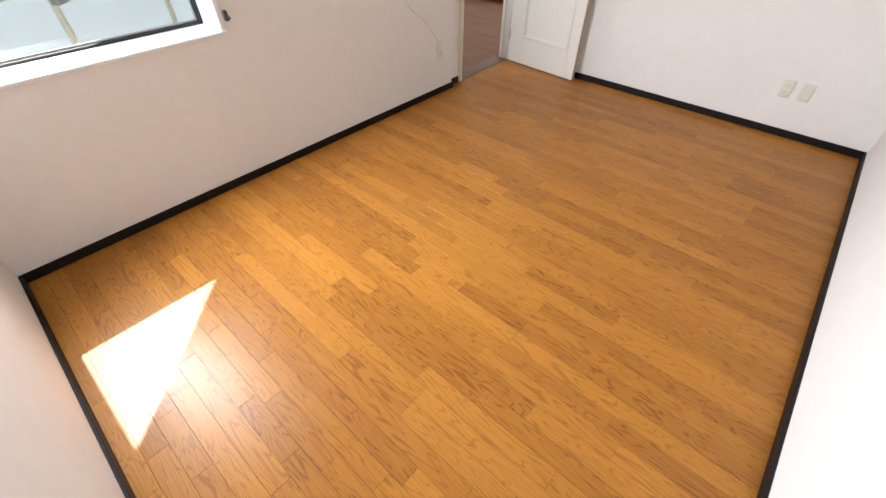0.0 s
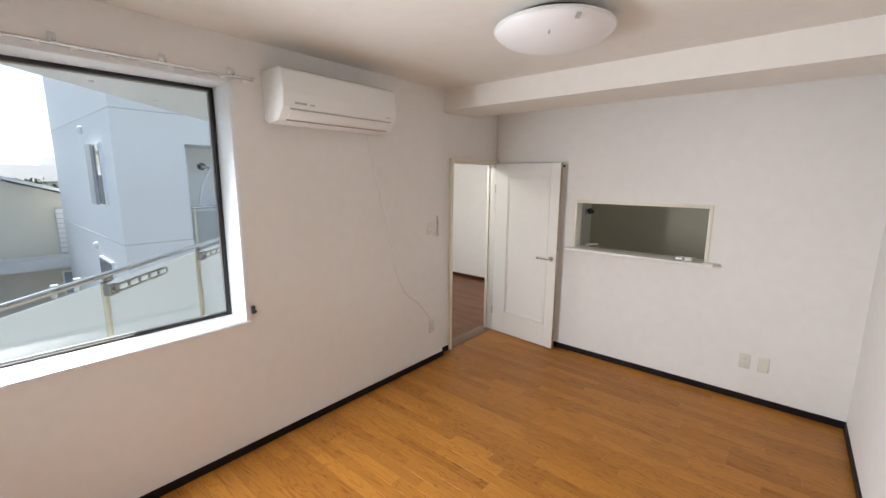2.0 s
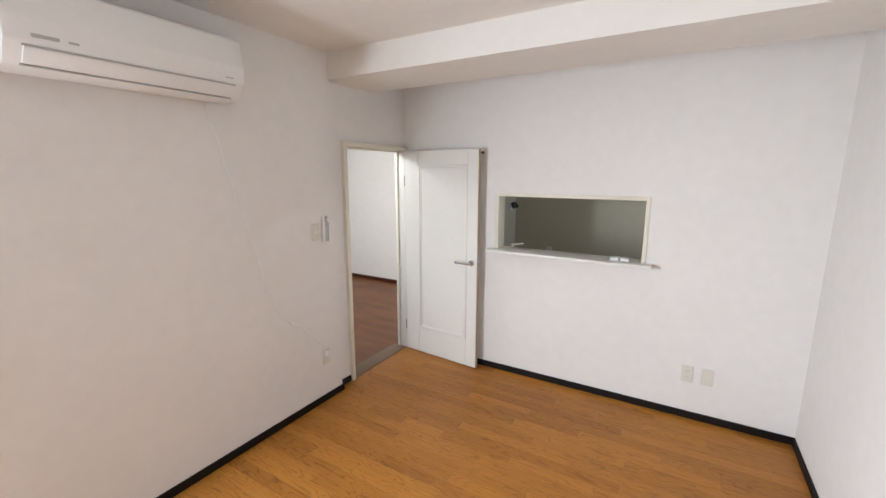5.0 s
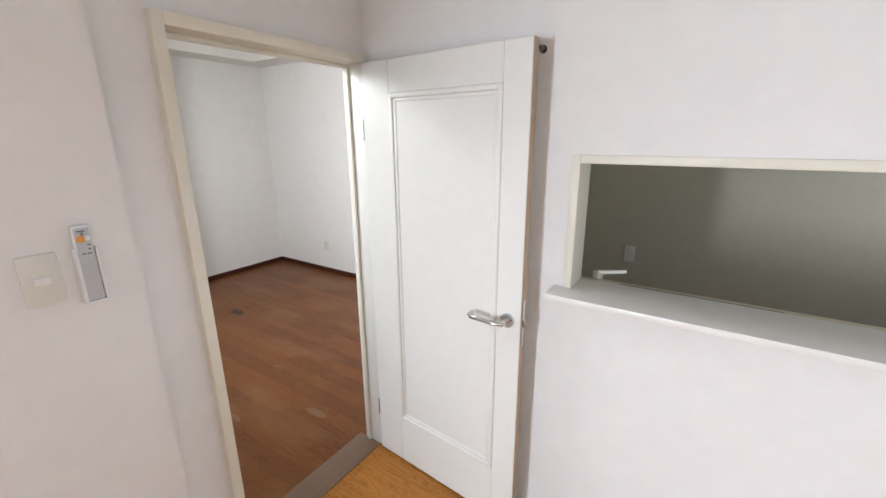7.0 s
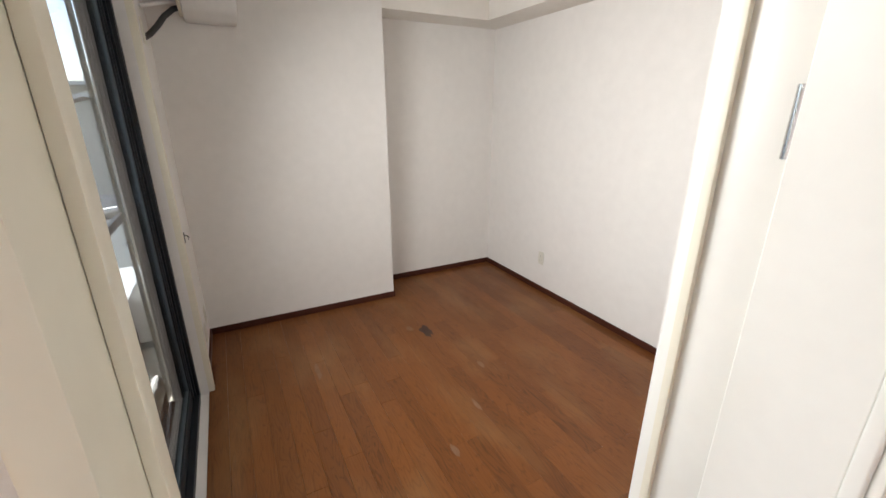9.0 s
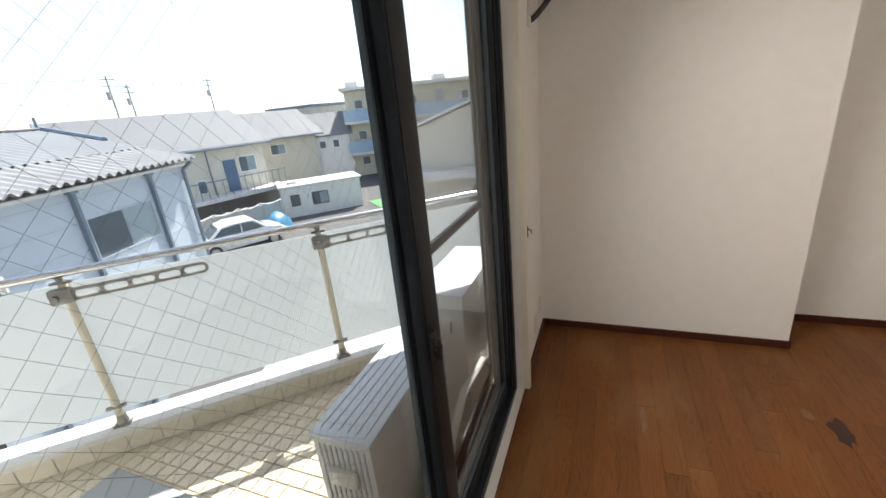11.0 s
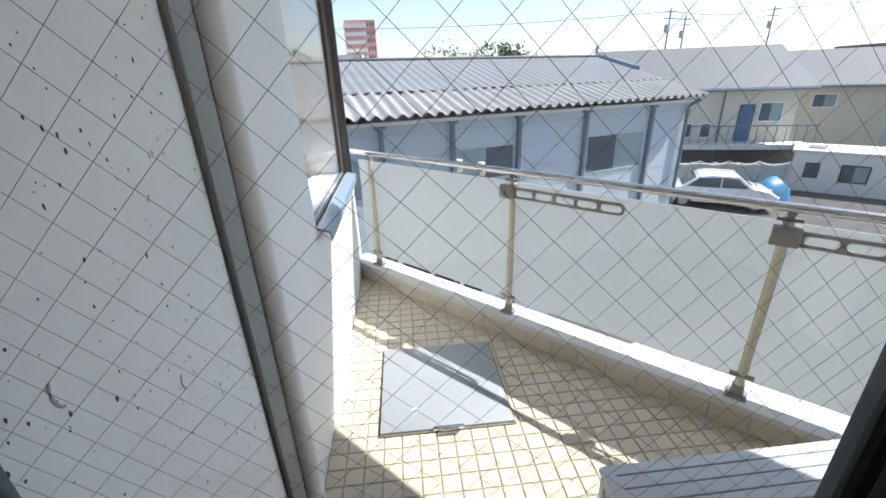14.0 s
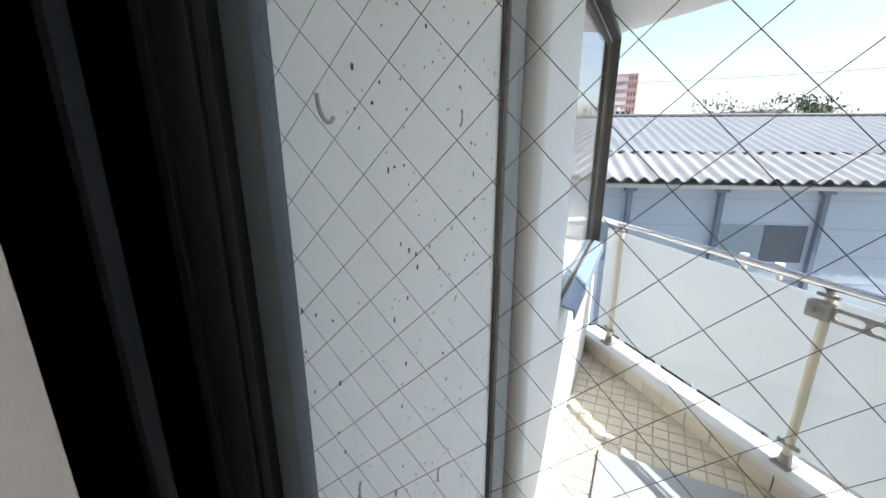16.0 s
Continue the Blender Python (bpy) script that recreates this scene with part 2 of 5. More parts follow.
# mesh helpers
class Shape:
    """Gathers boxes, tubes and turned forms into one mesh."""

    def __init__(self):
        self.bm = bmesh.new()

    def take(self, b, m=None):
        me = bpy.data.meshes.new("tmp")
        b.to_mesh(me)
        b.free()
        if m is not None:
            me.transform(m)
        self.bm.from_mesh(me)
        bpy.data.meshes.remove(me)
        return self

    def box(self, x0, x1, y0, y1, z0, z1, bev=0.0, seg=2, m=None):
        b = bmesh.new()
        bmesh.ops.create_cube(b, size=1)
        for v in b.verts:
            v.co = ((x0 + x1) / 2 + v.co.x * (x1 - x0), (y0 + y1) / 2 + v.co.y * (y1 - y0), (z0 + z1) / 2 + v.co.z * (z1 - z0))
        if bev:
            bmesh.ops.bevel(b, geom=b.edges[:], offset=bev, segments=seg, affect="EDGES", profile=0.5)
        return self.take(b, m)

    def tube(self, a, c, r, n=12, r2=None):
        a, c = Vector(a), Vector(c)
        b = bmesh.new()
        bmesh.ops.create_cone(b, cap_ends=True, segments=n, radius1=r, radius2=r if r2 is None else r2, depth=(c - a).length)
        return self.take(b, Matrix.Translation((a + c) / 2) @ (c - a).to_track_quat("Z", "Y").to_matrix().to_4x4())

    def path(self, pts, r, n=8):
        pts = [Vector(p) for p in pts]
        rings = []
        for i, p in enumerate(pts):
            d = (pts[min(i + 1, len(pts) - 1)] - pts[max(i - 1, 0)]).normalized()
            q = d.to_track_quat("Z", "Y")
            rings.append([self.bm.verts.new(p + q @ Vector((r * math.cos(k * math.tau / n), r * math.sin(k * math.tau / n), 0))) for k in range(n)])
        for u, w in zip(rings, rings[1:]):
            for k in range(n):
                self.bm.faces.new((u[k], u[(k + 1) % n], w[(k + 1) % n], w[k]))
        self.bm.faces.new(rings[0][::-1]), self.bm.faces.new(rings[-1])
        return self

    def turned(self, prof, n=48, m=None):
        """Profile of (radius, height) turned about z."""
        b = bmesh.new()
        rings = [[b.verts.new((r * math.cos(k * math.tau / n), r * math.sin(k * math.tau / n), z)) for k in range(n)] for r, z in prof]
        for u, w in zip(rings, rings[1:]):
            for k in range(n):
                b.faces.new((u[k], u[(k + 1) % n], w[(k + 1) % n], w[k]))
        b.faces.new(rings[0][::-1]), b.faces.new(rings[-1])
        return self.take(b, m)

    def prism(self, pts, lo, hi, axis="z", bev=0.0, m=None):
        """An outline of 2D points pushed from lo to hi along an axis (z: x,y; y: x,z; x: y,z)."""
        def at(p, d):
            return {"z": (p[0], p[1], d), "y": (p[0], d, p[1]), "x": (d, p[0], p[1])}[axis]
        b = bmesh.new()
        u, w = [b.verts.new(at(p, lo)) for p in pts], [b.verts.new(at(p, hi)) for p in pts]
        n = len(pts)
        b.faces.new(u[::-1]), b.faces.new(w)
        for k in range(n):
            b.faces.new((u[k], u[(k + 1) % n], w[(k + 1) % n], w[k]))
        bmesh.ops.recalc_face_normals(b, faces=b.faces[:])
        if bev:
            bmesh.ops.bevel(b, geom=b.edges[:], offset=bev, segments=2, affect="EDGES", profile=0.5)
        return self.take(b, m)


def mesh_ob(name, shape, material, smooth=False, at=(0, 0, 0)):
    me = bpy.data.meshes.new(name)
    bmesh.ops.recalc_face_normals(shape.bm, faces=shape.bm.faces[:])
    if any(at):
        bmesh.ops.translate(shape.bm, verts=shape.bm.verts[:], vec=-Vector(at))
    shape.bm.to_mesh(me)
    shape.bm.free()
    me.materials.append(material)
    if smooth:
        me.polygons.foreach_set("use_smooth", [True] * len(me.polygons))
        me.set_sharp_from_angle(angle=radians(40))
    ob = new(name, me)
    ob.location = at
    return ob


def structure(name, shape, material, label="", category=""):
    return tagged(mesh_ob(name, shape, material), label, category, kind="structure")


def thing(name, at, label, category, group=""):
    ob = new(name)
    ob.location = at
    ob.empty_display_size = 0.05
    return tagged(ob, label, category, group)


def part(name, shape, material, parent, label="", smooth=True):
    """One mesh, drawn in world places, under a thing or a part."""
    ob = mesh_ob(name, shape, material, smooth)
    ob.parent = parent
    if not parent.parent:
        ob.matrix_parent_inverse = Matrix.Translation(-parent.location)
    return tagged(ob, label)


def piece(name, me, at, parent, turn=None):
    ob = new(name, me)
    ob.parent = parent
    ob.location = at
    if turn:
        ob.rotation_euler = turn
    return ob


# ---------------- structure of the rooms ----------------
W, L, H = 2.94, 4.205, 2.50
NY = 0.035                    # inner face of the near wall
BY, BZ, BB = 3.245, 2.325, 3.76           # beam front and soffit
R2N, R2F, R2W = 3.225, 6.02, -3.43
T = 0.24                      # outer wall thickness

structure("wall_window_side", Shape().box(-T, 0, -0.2, 0.036, -0.15, 2.75).box(-T, 0, 1.395, BY, -0.15, 2.75).box(-T, 0, 0.036, 1.395, -0.15, 0.865).box(-T, 0, 0.036, 1.395, 2.275, 2.75), WALLPAPER, "white papered wall with a large window opening", "wall")
structure("wall_near", Shape().box(0, W + 0.15, -0.2, NY, -0.15, 2.75), WALLPAPER, "white papered wall", "wall")
structure("wall_side", Shape().box(W, W + 0.15, NY, L, -0.15, 2.75), WALLPAPER, "white papered wall", "wall")
structure("wall_hatch", Shape().box(-0.05, 0.872, L, L + 0.12, -0.15, 2.75).box(1.99, W + 0.15, L, L + 0.12, -0.15, 2.75).box(0.872, 1.99, L, L + 0.12, -0.15, 1.073).box(0.872, 1.99, L, L + 0.12, 1.523, 2.75), WALLPAPER, "white papered wall with a serving hatch", "wall")
structure("wall_door", Shape().box(-0.17, -0.05, BY, 3.405, -0.15, 2.75).box(-0.17, -0.05, 4.206, R2F + 0.15, -0.15, 2.75).box(-0.17, -0.05, 3.405, 4.206, 1.905, 2.75), WALLPAPER, "white papered wall with a doorway", "wall")
structure("ceiling", Shape().box(0, W, NY, BY, H, 2.75).box(-0.05, W, BB, L, H, 2.75), CEILING, "off-white papered ceiling", "ceiling")
structure("beam_boxing", Shape().box(-0.05, W, BY, BB, BZ, 2.75), CEILING, "white papered ceiling beam", "beam")
structure("subfloor_front", Shape().box(-0.05, W, NY, L, -0.15, -0.0128), CONCRETE)
structure("subfloor_back", Shape().box(R2W, -0.17, R2N, R2F, -0.15, -0.0128).box(-0.17, -0.05, BY, R2F, -0.15, -0.0128), CONCRETE)
# back room
structure("wall_pillar", Shape().box(R2W, -3.05, R2N, 4.73, -0.15, 2.75), WALLPAPER, "white papered pillar beside the balcony window", "pillar")
structure("wall_back_west", Shape().box(R2W - 0.15, R2W, R2N - 0.12, R2F + 0.15, -0.15, 2.75), WALLPAPER, "white papered wall", "wall")
structure("wall_back_north", Shape().box(R2W, -0.17, R2F, R2F + 0.15, -0.15, 2.75), WALLPAPER, "white papered wall", "wall")
structure("wall_balcony", Shape().box(R2W, -2.28, R2N - 0.17, R2N, -0.15, 2.75).box(-0.195, -0.17, R2N - 0.17, R2N, -0.15, 2.75).box(-2.28, -0.195, R2N - 0.17, R2N, 2.25, 2.75).box(-2.28, -0.195, R2N - 0.17, R2N, -0.15, -0.01), WALLPAPER, "white papered wall with a sliding window", "wall")
structure("ceiling_back", Shape().box(R2W, -0.17, R2N, R2F, H + 0.04, 2.75), CEILING, "off-white papered ceiling", "ceiling")
structure("beam_back", Shape().box(R2W, -0.17, 5.72, R2F, 2.38, H + 0.04).box(R2W, -3.10, 4.73, 5.72, 2.38, H + 0.04), CEILING, "white papered ceiling beam", "beam")
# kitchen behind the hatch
# unseen opening in the x = W wall is made up to admit light
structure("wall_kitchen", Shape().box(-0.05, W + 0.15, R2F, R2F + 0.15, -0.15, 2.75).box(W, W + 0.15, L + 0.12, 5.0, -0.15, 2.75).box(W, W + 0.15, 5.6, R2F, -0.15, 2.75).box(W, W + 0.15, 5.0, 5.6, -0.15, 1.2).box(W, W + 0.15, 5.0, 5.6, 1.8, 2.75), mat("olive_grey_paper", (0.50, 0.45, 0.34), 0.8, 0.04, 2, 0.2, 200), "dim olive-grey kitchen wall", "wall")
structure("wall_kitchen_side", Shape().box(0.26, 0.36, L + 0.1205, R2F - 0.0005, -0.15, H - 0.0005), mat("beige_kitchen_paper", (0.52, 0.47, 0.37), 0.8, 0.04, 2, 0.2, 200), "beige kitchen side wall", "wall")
structure("ceiling_kitchen", Shape().box(-0.05, W, L + 0.12, R2F, H, 2.75), CEILING)
structure("floor_kitchen", Shape().box(-0.05, W, L + 0.12, R2F, -0.15, 0), OLDOAK)

# light of the sky in the window openings, plus an added kitchen fill
def opening_light(name, m, sx, sy, watts, tint=(0.95, 0.975, 1.0)):
    la = bpy.data.lights.new(name, "AREA")
    la.shape, la.size, la.size_y, la.energy, la.color = "RECTANGLE", sx, sy, watts, tint
    la.spread = radians(130)
    new(name, la).matrix_world = m


opening_light("window_daylight", look((-0.03, 0.315, 1.40), (2.9, 2.5, 0.3)), 0.30, 0.98, LAMP_FRONT)
opening_light("balcony_daylight", look((-1.3, 3.17, 2.175), (-1.3, 5.6, 0.9)), 1.2, 0.10, LAMP_BACK, (1.0, 0.95, 0.87))
# unseen lamp in the made-up opening, added to brighten the kitchen
opening_light("kitchen_fill", look((2.95, 5.3, 1.5), (0.5, 5.4, 1.1)), 0.55, 0.55, 1.6)


# ---------------- front room ----------------
def skirting(name, runs, material, label, h=0.052, t=0.012):
    s = Shape()
    for x0, x1, y0, y1 in runs:
        s.box(x0, x1, y0, y1, 0, h, 0.002, 1)
    return structure(name, s, material, label, "skirting board")


t_ = 0.012
skirting("baseboard_window_side", [(0, t_, NY + t_, BY + t_)], BLACKBASE, "black skirting board along the window wall")
skirting("baseboard_recess", [(-0.05 + 0.001, 0, BY + 0.0005, BY + t_), (-0.05, -0.05 + t_, BY + t_, 3.389)], BLACKBASE, "black skirting board in the recess beside the door")
skirting("baseboard_near", [(0, W, NY, NY + t_)], BLACKBASE, "black skirting board")
skirting("baseboard_side", [(W - t_, W, NY + t_, L - t_)], BLACKBASE, "black skirting board")
skirting("baseboard_hatch", [(0.0, W, L - t_, L)], BLACKBASE, "black skirting board under the serving hatch")


def plank_floor(name, x0, x1, y0, y1, pitch, unit, lengths, material, label, seed, keep=lambda x, y: True):
    """Staggered boards along x, each an object on a mesh shared by its length."""
    rnd = random.Random(seed)
    floor = structure(name, Shape().box(x0, x1, y0, y1, -0.0125, -0.0075), RUBBER, label, "floor")
    meshes = {}

    def board(n):
        if n not in meshes:
            s = Shape().box(0.0004, n * unit - 0.0004, 0.0004, pitch - 0.0004, -0.0074, 0, 0.0004, 1)
            me = bpy.data.meshes.new("board")
            s.bm.to_mesh(me)
            s.bm.free()
            me.materials.append(material)
            meshes[n] = me
        return meshes[n]
    total, rows = round((x1 - x0) / unit), round((y1 - y0) / pitch)
    for r in range(rows):
        done, first = 0, True
        while done < total:
            n = rnd.choice(lengths)
            if first:
                n, first = rnd.randint(2, max(lengths)), False
            if total - done - n < 3:
                n = total - done
            piece("board", board(n), (x0 + done * unit, y0 + r * pitch, 0), floor)
            done += n
    return floor


# ---- window of the front room ----
def front_window():
    win = tagged(new("window_1"), "large fixed window with white frame and black gasket", "window", kind="structure")
    y0, y1, z0, z1 = 0.036, 1.395, 0.865, 2.275
    f = Shape()
    f.box(-0.238, 0.008, y1 - 0.010, y1 + 0.018, z0 - 0.004, z1 + 0.012, 0.003).box(-0.238, 0.008, y0 - 0.012, y0 + 0.012, z0 - 0.004, z1 + 0.012, 0.003)
    f.box(-0.238, 0.006, y0 + 0.012, y1 - 0.010, z1 - 0.03, z1 + 0.012, 0.003)
    part("window_frame", f, WHITEFRAME, win, "white painted frame lining the opening")
    part("window_sill", Shape().box(-0.238, 0.014, y0 - 0.012, y1 + 0.018, z0 - 0.022, z0 - 0.004, 0.004), WHITEFRAME, win, "glossy white sill board")
    ya, yb, za, zb = y0 + 0.012, y1 - 0.010, z0 - 0.004, z1 - 0.03
    g = Shape()
    for a in ((ya, ya + 0.018, za, zb), (yb - 0.018, yb, za, zb), (ya + 0.018, yb - 0.018, za, za + 0.016), (ya + 0.018, yb - 0.018, zb - 0.018, zb)):
        g.box(-0.245, -0.195, *a, 0.003)
    part("sash", g, RUBBER, win, "black sash with rubber gasket")
    g2 = Shape()
    for a in ((ya + 0.018, ya + 0.026, za + 0.016, zb - 0.018), (yb - 0.026, yb - 0.018, za + 0.016, zb - 0.018), (ya + 0.026, yb - 0.026, za + 0.016, za + 0.024), (ya + 0.026, yb - 0.026, zb - 0.026, zb - 0.018)):
        g2.box(-0.234, -0.222, *a, 0.002)
    part("glazing_bead", g2, GREYPL, win, "grey glazing bead")
    p = part("pane", Shape().box(-0.240, -0.235, ya + 0.015, yb - 0.015, za + 0.014, zb - 0.016), GLASS, win)
    p.visible_shadow = False
    # outer drip sill, tilted
    part("outer_sill", Shape().prism([(-0.258, 0.875), (-0.325, 0.851), (-0.33, 0.803), (-0.322, 0.803), (-0.317, 0.843), (-0.258, 0.861)], 0.02, 1.40, "y"), mat("blue_grey_sill", (0.20, 0.27, 0.36), 0.4, 0.08, 8), win, "blue-grey metal drip sill")
    ob_ = Shape()
    for a in ((y0 - 0.012, y0 + 0.02, z0 - 0.01, z1 + 0.02), (y0 + 0.02, y1 - 0.02, z1 - 0.012, z1 + 0.02)):
        ob_.box(-0.292, -0.2385, *a, 0.002)
    part("outer_frame", ob_, RUBBER, win, "black outer frame proud of the wall")
    part("latch", Shape().box(0.008, 0.03, 1.416, 1.436, 0.905, 0.955, 0.004).tube((0.03, 1.426, 0.935), (0.04, 1.436, 0.915), 0.006), DARKPL, win, "small dark latch at the frame")


front_window()
rod = thing("curtain_rail", (0.05, 0.8, 2.28), "slim steel curtain rail over the window", "curtain rail")
part("rail", Shape().box(0.045, 0.065, 0.15, 1.495, 2.268, 2.282, 0.003).tube((0.055, 1.495, 2.275), (0.055, 1.51, 2.275), 0.011), STEEL, rod)
for y in (0.25, 0.68, 1.08, 1.40):
    part("bracket", Shape().box(0.001, 0.05, y - 0.008, y + 0.008, 2.28, 2.292, 0.002).box(0.0005, 0.006, y - 0.014, y + 0.014, 2.29, 2.33, 0.002).tube((0.055, y, 2.285), (0.055, y, 2.30), 0.006), STEEL, rod)
for k in range(9):
    y = 0.5 + 0.12 * k
    part("runner", Shape().box(0.048, 0.062, y - 0.012, y + 0.012, 2.254, 2.268, 0.002), PLASTIC, rod)


# ---- wall air conditioner ----
def wall_ac(at, label, width, m, dark_grille=False):
    """Drawn with its back on x = 0, running along y from 0, bottom at z = 0."""
    ac = thing("wall_air_conditioner", at, label, "air conditioner")
    prof = [(0, 0.02), (0, 0.30), (0.19, 0.30), (0.215, 0.285), (0.235, 0.16), (0.225, 0.085), (0.165, 0.012), (0.05, 0.0)]
    M = Matrix.Translation(at) @ m
    part("casing", Shape().prism([(x, z) for x, z in prof], 0, width, "y", 0.006, M), PLASTIC, ac)
    tilt = M @ Matrix.Translation((0.195, 0, 0.048)) @ Matrix.Rotation(radians(40), 4, "Y")
    part("louvre", Shape().box(-0.004, 0.006, 0.05, width - 0.05, -0.035, 0.032, 0.004, 2, tilt), PLASTIC, ac, "white air louvre")
    part("air_slot", Shape().box(0.0, 0.0075, 0.045, width - 0.045, 0.034, 0.039, 0, 1, tilt).box(0.0, 0.0075, 0.045, width - 0.045, -0.042, -0.037, 0, 1, tilt), DARKPL if dark_grille else GREYPL, ac, "dark air slot")
    face = M @ Matrix.Translation((0.2335, 0, 0.105)) @ Matrix.Rotation(radians(7), 4, "Y")
    part("maker_mark", Shape().box(-0.002, 0.0015, 0.07, 0.145, -0.004, 0.008, 0, 1, face), GREYPL, ac, "grey bar where the maker's mark is")
    part("maker_mark", Shape().box(-0.002, 0.0015, 0.17, 0.20, -0.003, 0.005, 0, 1, face), GREYPL, ac)
    part("indicator", Shape().box(-0.002, 0.0015, width - 0.1, width - 0.06, -0.006, -0.001, 0, 1, face), GREYPL, ac)
    part("filter_grille", Shape().box(0.03, 0.18, 0.04, width - 0.04, 0.301, 0.305, 0.001, 1, M), GREYPL, ac)
    return ac


wall_ac((0.0015, 1.583, 2.045), "white wall-mounted air conditioner above the cable", 0.86, Matrix())
cord = thing("power_cable", (0.01, 2.36, 2.04), "thin white cable hanging down the wall to a socket", "cable")
pts = [(0.02, 2.36, 2.05)]
knots = [(2.36, 2.045), (2.41, 1.88), (2.45, 1.73), (2.47, 1.60), (2.55, 1.36), (2.555, 1.29), (2.62, 1.09), (2.62, 0.98), (2.69, 0.84), (2.74, 0.75), (2.81, 0.69), (2.90, 0.645), (2.95, 0.57), (3.02, 0.49), (3.09, 0.41), (3.09, 0.375)]
for (ya, za), (yb, zb) in zip(knots, knots[1:]):
    for i in range(4):
        f = i / 4
        pts.append((0.006 + 0.004 * math.sin(9 * (za + f * (zb - za))), ya + f * (yb - ya) + 0.006 * math.sin(28 * (za + f * (zb - za))), za + f * (zb - za)))
part("cable", Shape().path(pts, 0.0052, 6), PLASTIC, cord)
for y, z in ((2.43, 1.75), (2.62, 1.04), (2.81, 0.69)):
    part("cable_clip", Shape().box(0.0005, 0.012, y - 0.012, y + 0.012, z - 0.005, z + 0.005, 0.002), PLASTIC, cord)
part("plug", Shape().box(0.010, 0.034, 3.078, 3.104, 0.352, 0.392, 0.005), PLASTIC, cord)


# ---- plates on walls ----
def plate(name, m, label, category, kind="socket", w=0.07, h=0.12, material=None):
    """A wall plate, drawn facing +x with its middle at the origin."""
    material = material or IVORY
    ob = thing(name, tuple(m.translation), label, category)
    part("cover_plate", Shape().box(0.0005, 0.008, -w / 2, w / 2, -h / 2, h / 2, 0.003, 2, m), material, ob)
    if kind == "socket":
        for z in (0.022, -0.022):
            so = part("outlet", Shape().box(0.008, 0.0095, -0.012, 0.012, z - 0.016, z + 0.016, 0.001, 1, m), material, ob)
            part("slot", Shape().box(0.009, 0.0099, -0.0075, -0.0055, z - 0.005, z + 0.005, 0, 1, m), DARKPL, so, "dark slot")
            part("slot", Shape().box(0.009, 0.0099, 0.0055, 0.0075, z - 0.005, z + 0.005, 0, 1, m), DARKPL, so, "dark slot")
    elif kind == "switch":
        part("rocker", Shape().box(0.006, 0.013, -0.015, 0.015, -0.011, 0.007, 0.002, 2, m @ Matrix.Rotation(radians(5), 4, "Y")), PLASTIC, ob, "white rocker")
    elif kind == "blank":
        part("inner_plate", Shape().box(0.008, 0.0092, -0.022, 0.022, -0.045, 0.045, 0.001, 1, m), material, ob)
    return ob


FACE_S = Matrix.Rotation(radians(-90), 4, "Z")     # faces -y
FACE_N = Matrix.Rotation(radians(90), 4, "Z")      # faces +y
plate("light_switch", Matrix.Translation((0, 3.052, 1.285)), "ivory light switch beside a remote holder", "light switch", "switch", 0.07, 0.12)
plate("wall_socket", Matrix.Translation((0, 3.09, 0.350)), "ivory wall socket with a white plug", "socket", "socket", 0.07, 0.12)
plate("wall_socket", Matrix.Translation((2.325, L, 0.327)) @ FACE_S, "ivory double wall socket low on the wall", "socket")
plate("blank_plate", Matrix.Translation((2.443, L, 0.327)) @ FACE_S, "ivory blank cover plate beside the socket", "cover plate", "blank")

rem = thing("remote_control", (0.0, 3.1370, 1.3030), "slim white remote with an orange button in a wall holder", "remote")
part("holder", Shape().box(0.0005, 0.026, 3.1150, 3.1200, 1.2080, 1.3430, 0.001).box(0.0005, 0.026, 3.1560, 3.1610, 1.2080, 1.3430, 0.001).box(0.0005, 0.026, 3.1150, 3.1610, 1.2050, 1.2110, 0.001), PLASTIC, rem, "white wall holder")
part("remote_body", Shape().box(0.003, 0.021, 3.1205, 3.1555, 1.2115, 1.3980, 0.003), PLASTIC, rem)
part("face_panel", Shape().box(0.021, 0.0222, 3.1230, 3.1530, 1.2150, 1.3930, 0.0004), mat("pale_grey_face", (0.52, 0.52, 0.53), 0.4, 0.03, 20), rem, "pale grey face")
part("button", Shape().turned([(0.0085, 0), (0.0085, 0.0012), (0.007, 0.0018)], 20, Matrix.Translation((0.0222, 3.1330, 1.3660)) @ Matrix.Rotation(radians(90), 4, "Y")), ORANGE, rem, "round orange button")
part("button", Shape().turned([(0.006, 0), (0.006, 0.001), (0.005, 0.0014)], 20, Matrix.Translation((0.0222, 3.1460, 1.3670)) @ Matrix.Rotation(radians(90), 4, "Y")), PLASTIC, rem)
for z, y0, y1 in ((1.3850, 3.1280, 3.1440), (1.3790, 3.1340, 3.1410), (1.3750, 3.1360, 3.1400), (1.3510, 3.1430, 3.1500), (1.3410, 3.1440, 3.1490), (1.3300, 3.1300, 3.1370), (1.3300, 3.1400, 3.1490)):
    part("print", Shape().box(0.022, 0.0226, y0, y1, z - 0.0012, z + 0.0012), DARKPL, rem, "small dark print")

# ---- ceiling lamp ----
lamp = thing("ceiling_lamp", (1.47, 2.34, H), "round white ceiling lamp, switched off", "ceiling lamp")
LM = Matrix.Translation((1.47, 2.34, 0)) @ Matrix.Diagonal((0.91, 0.91, 1, 1))
part("base", Shape().turned([(0.24, H - 0.001), (0.25, H - 0.02), (0.22, H - 0.035)], 64, LM), DARKPL, lamp, "dark base ring")
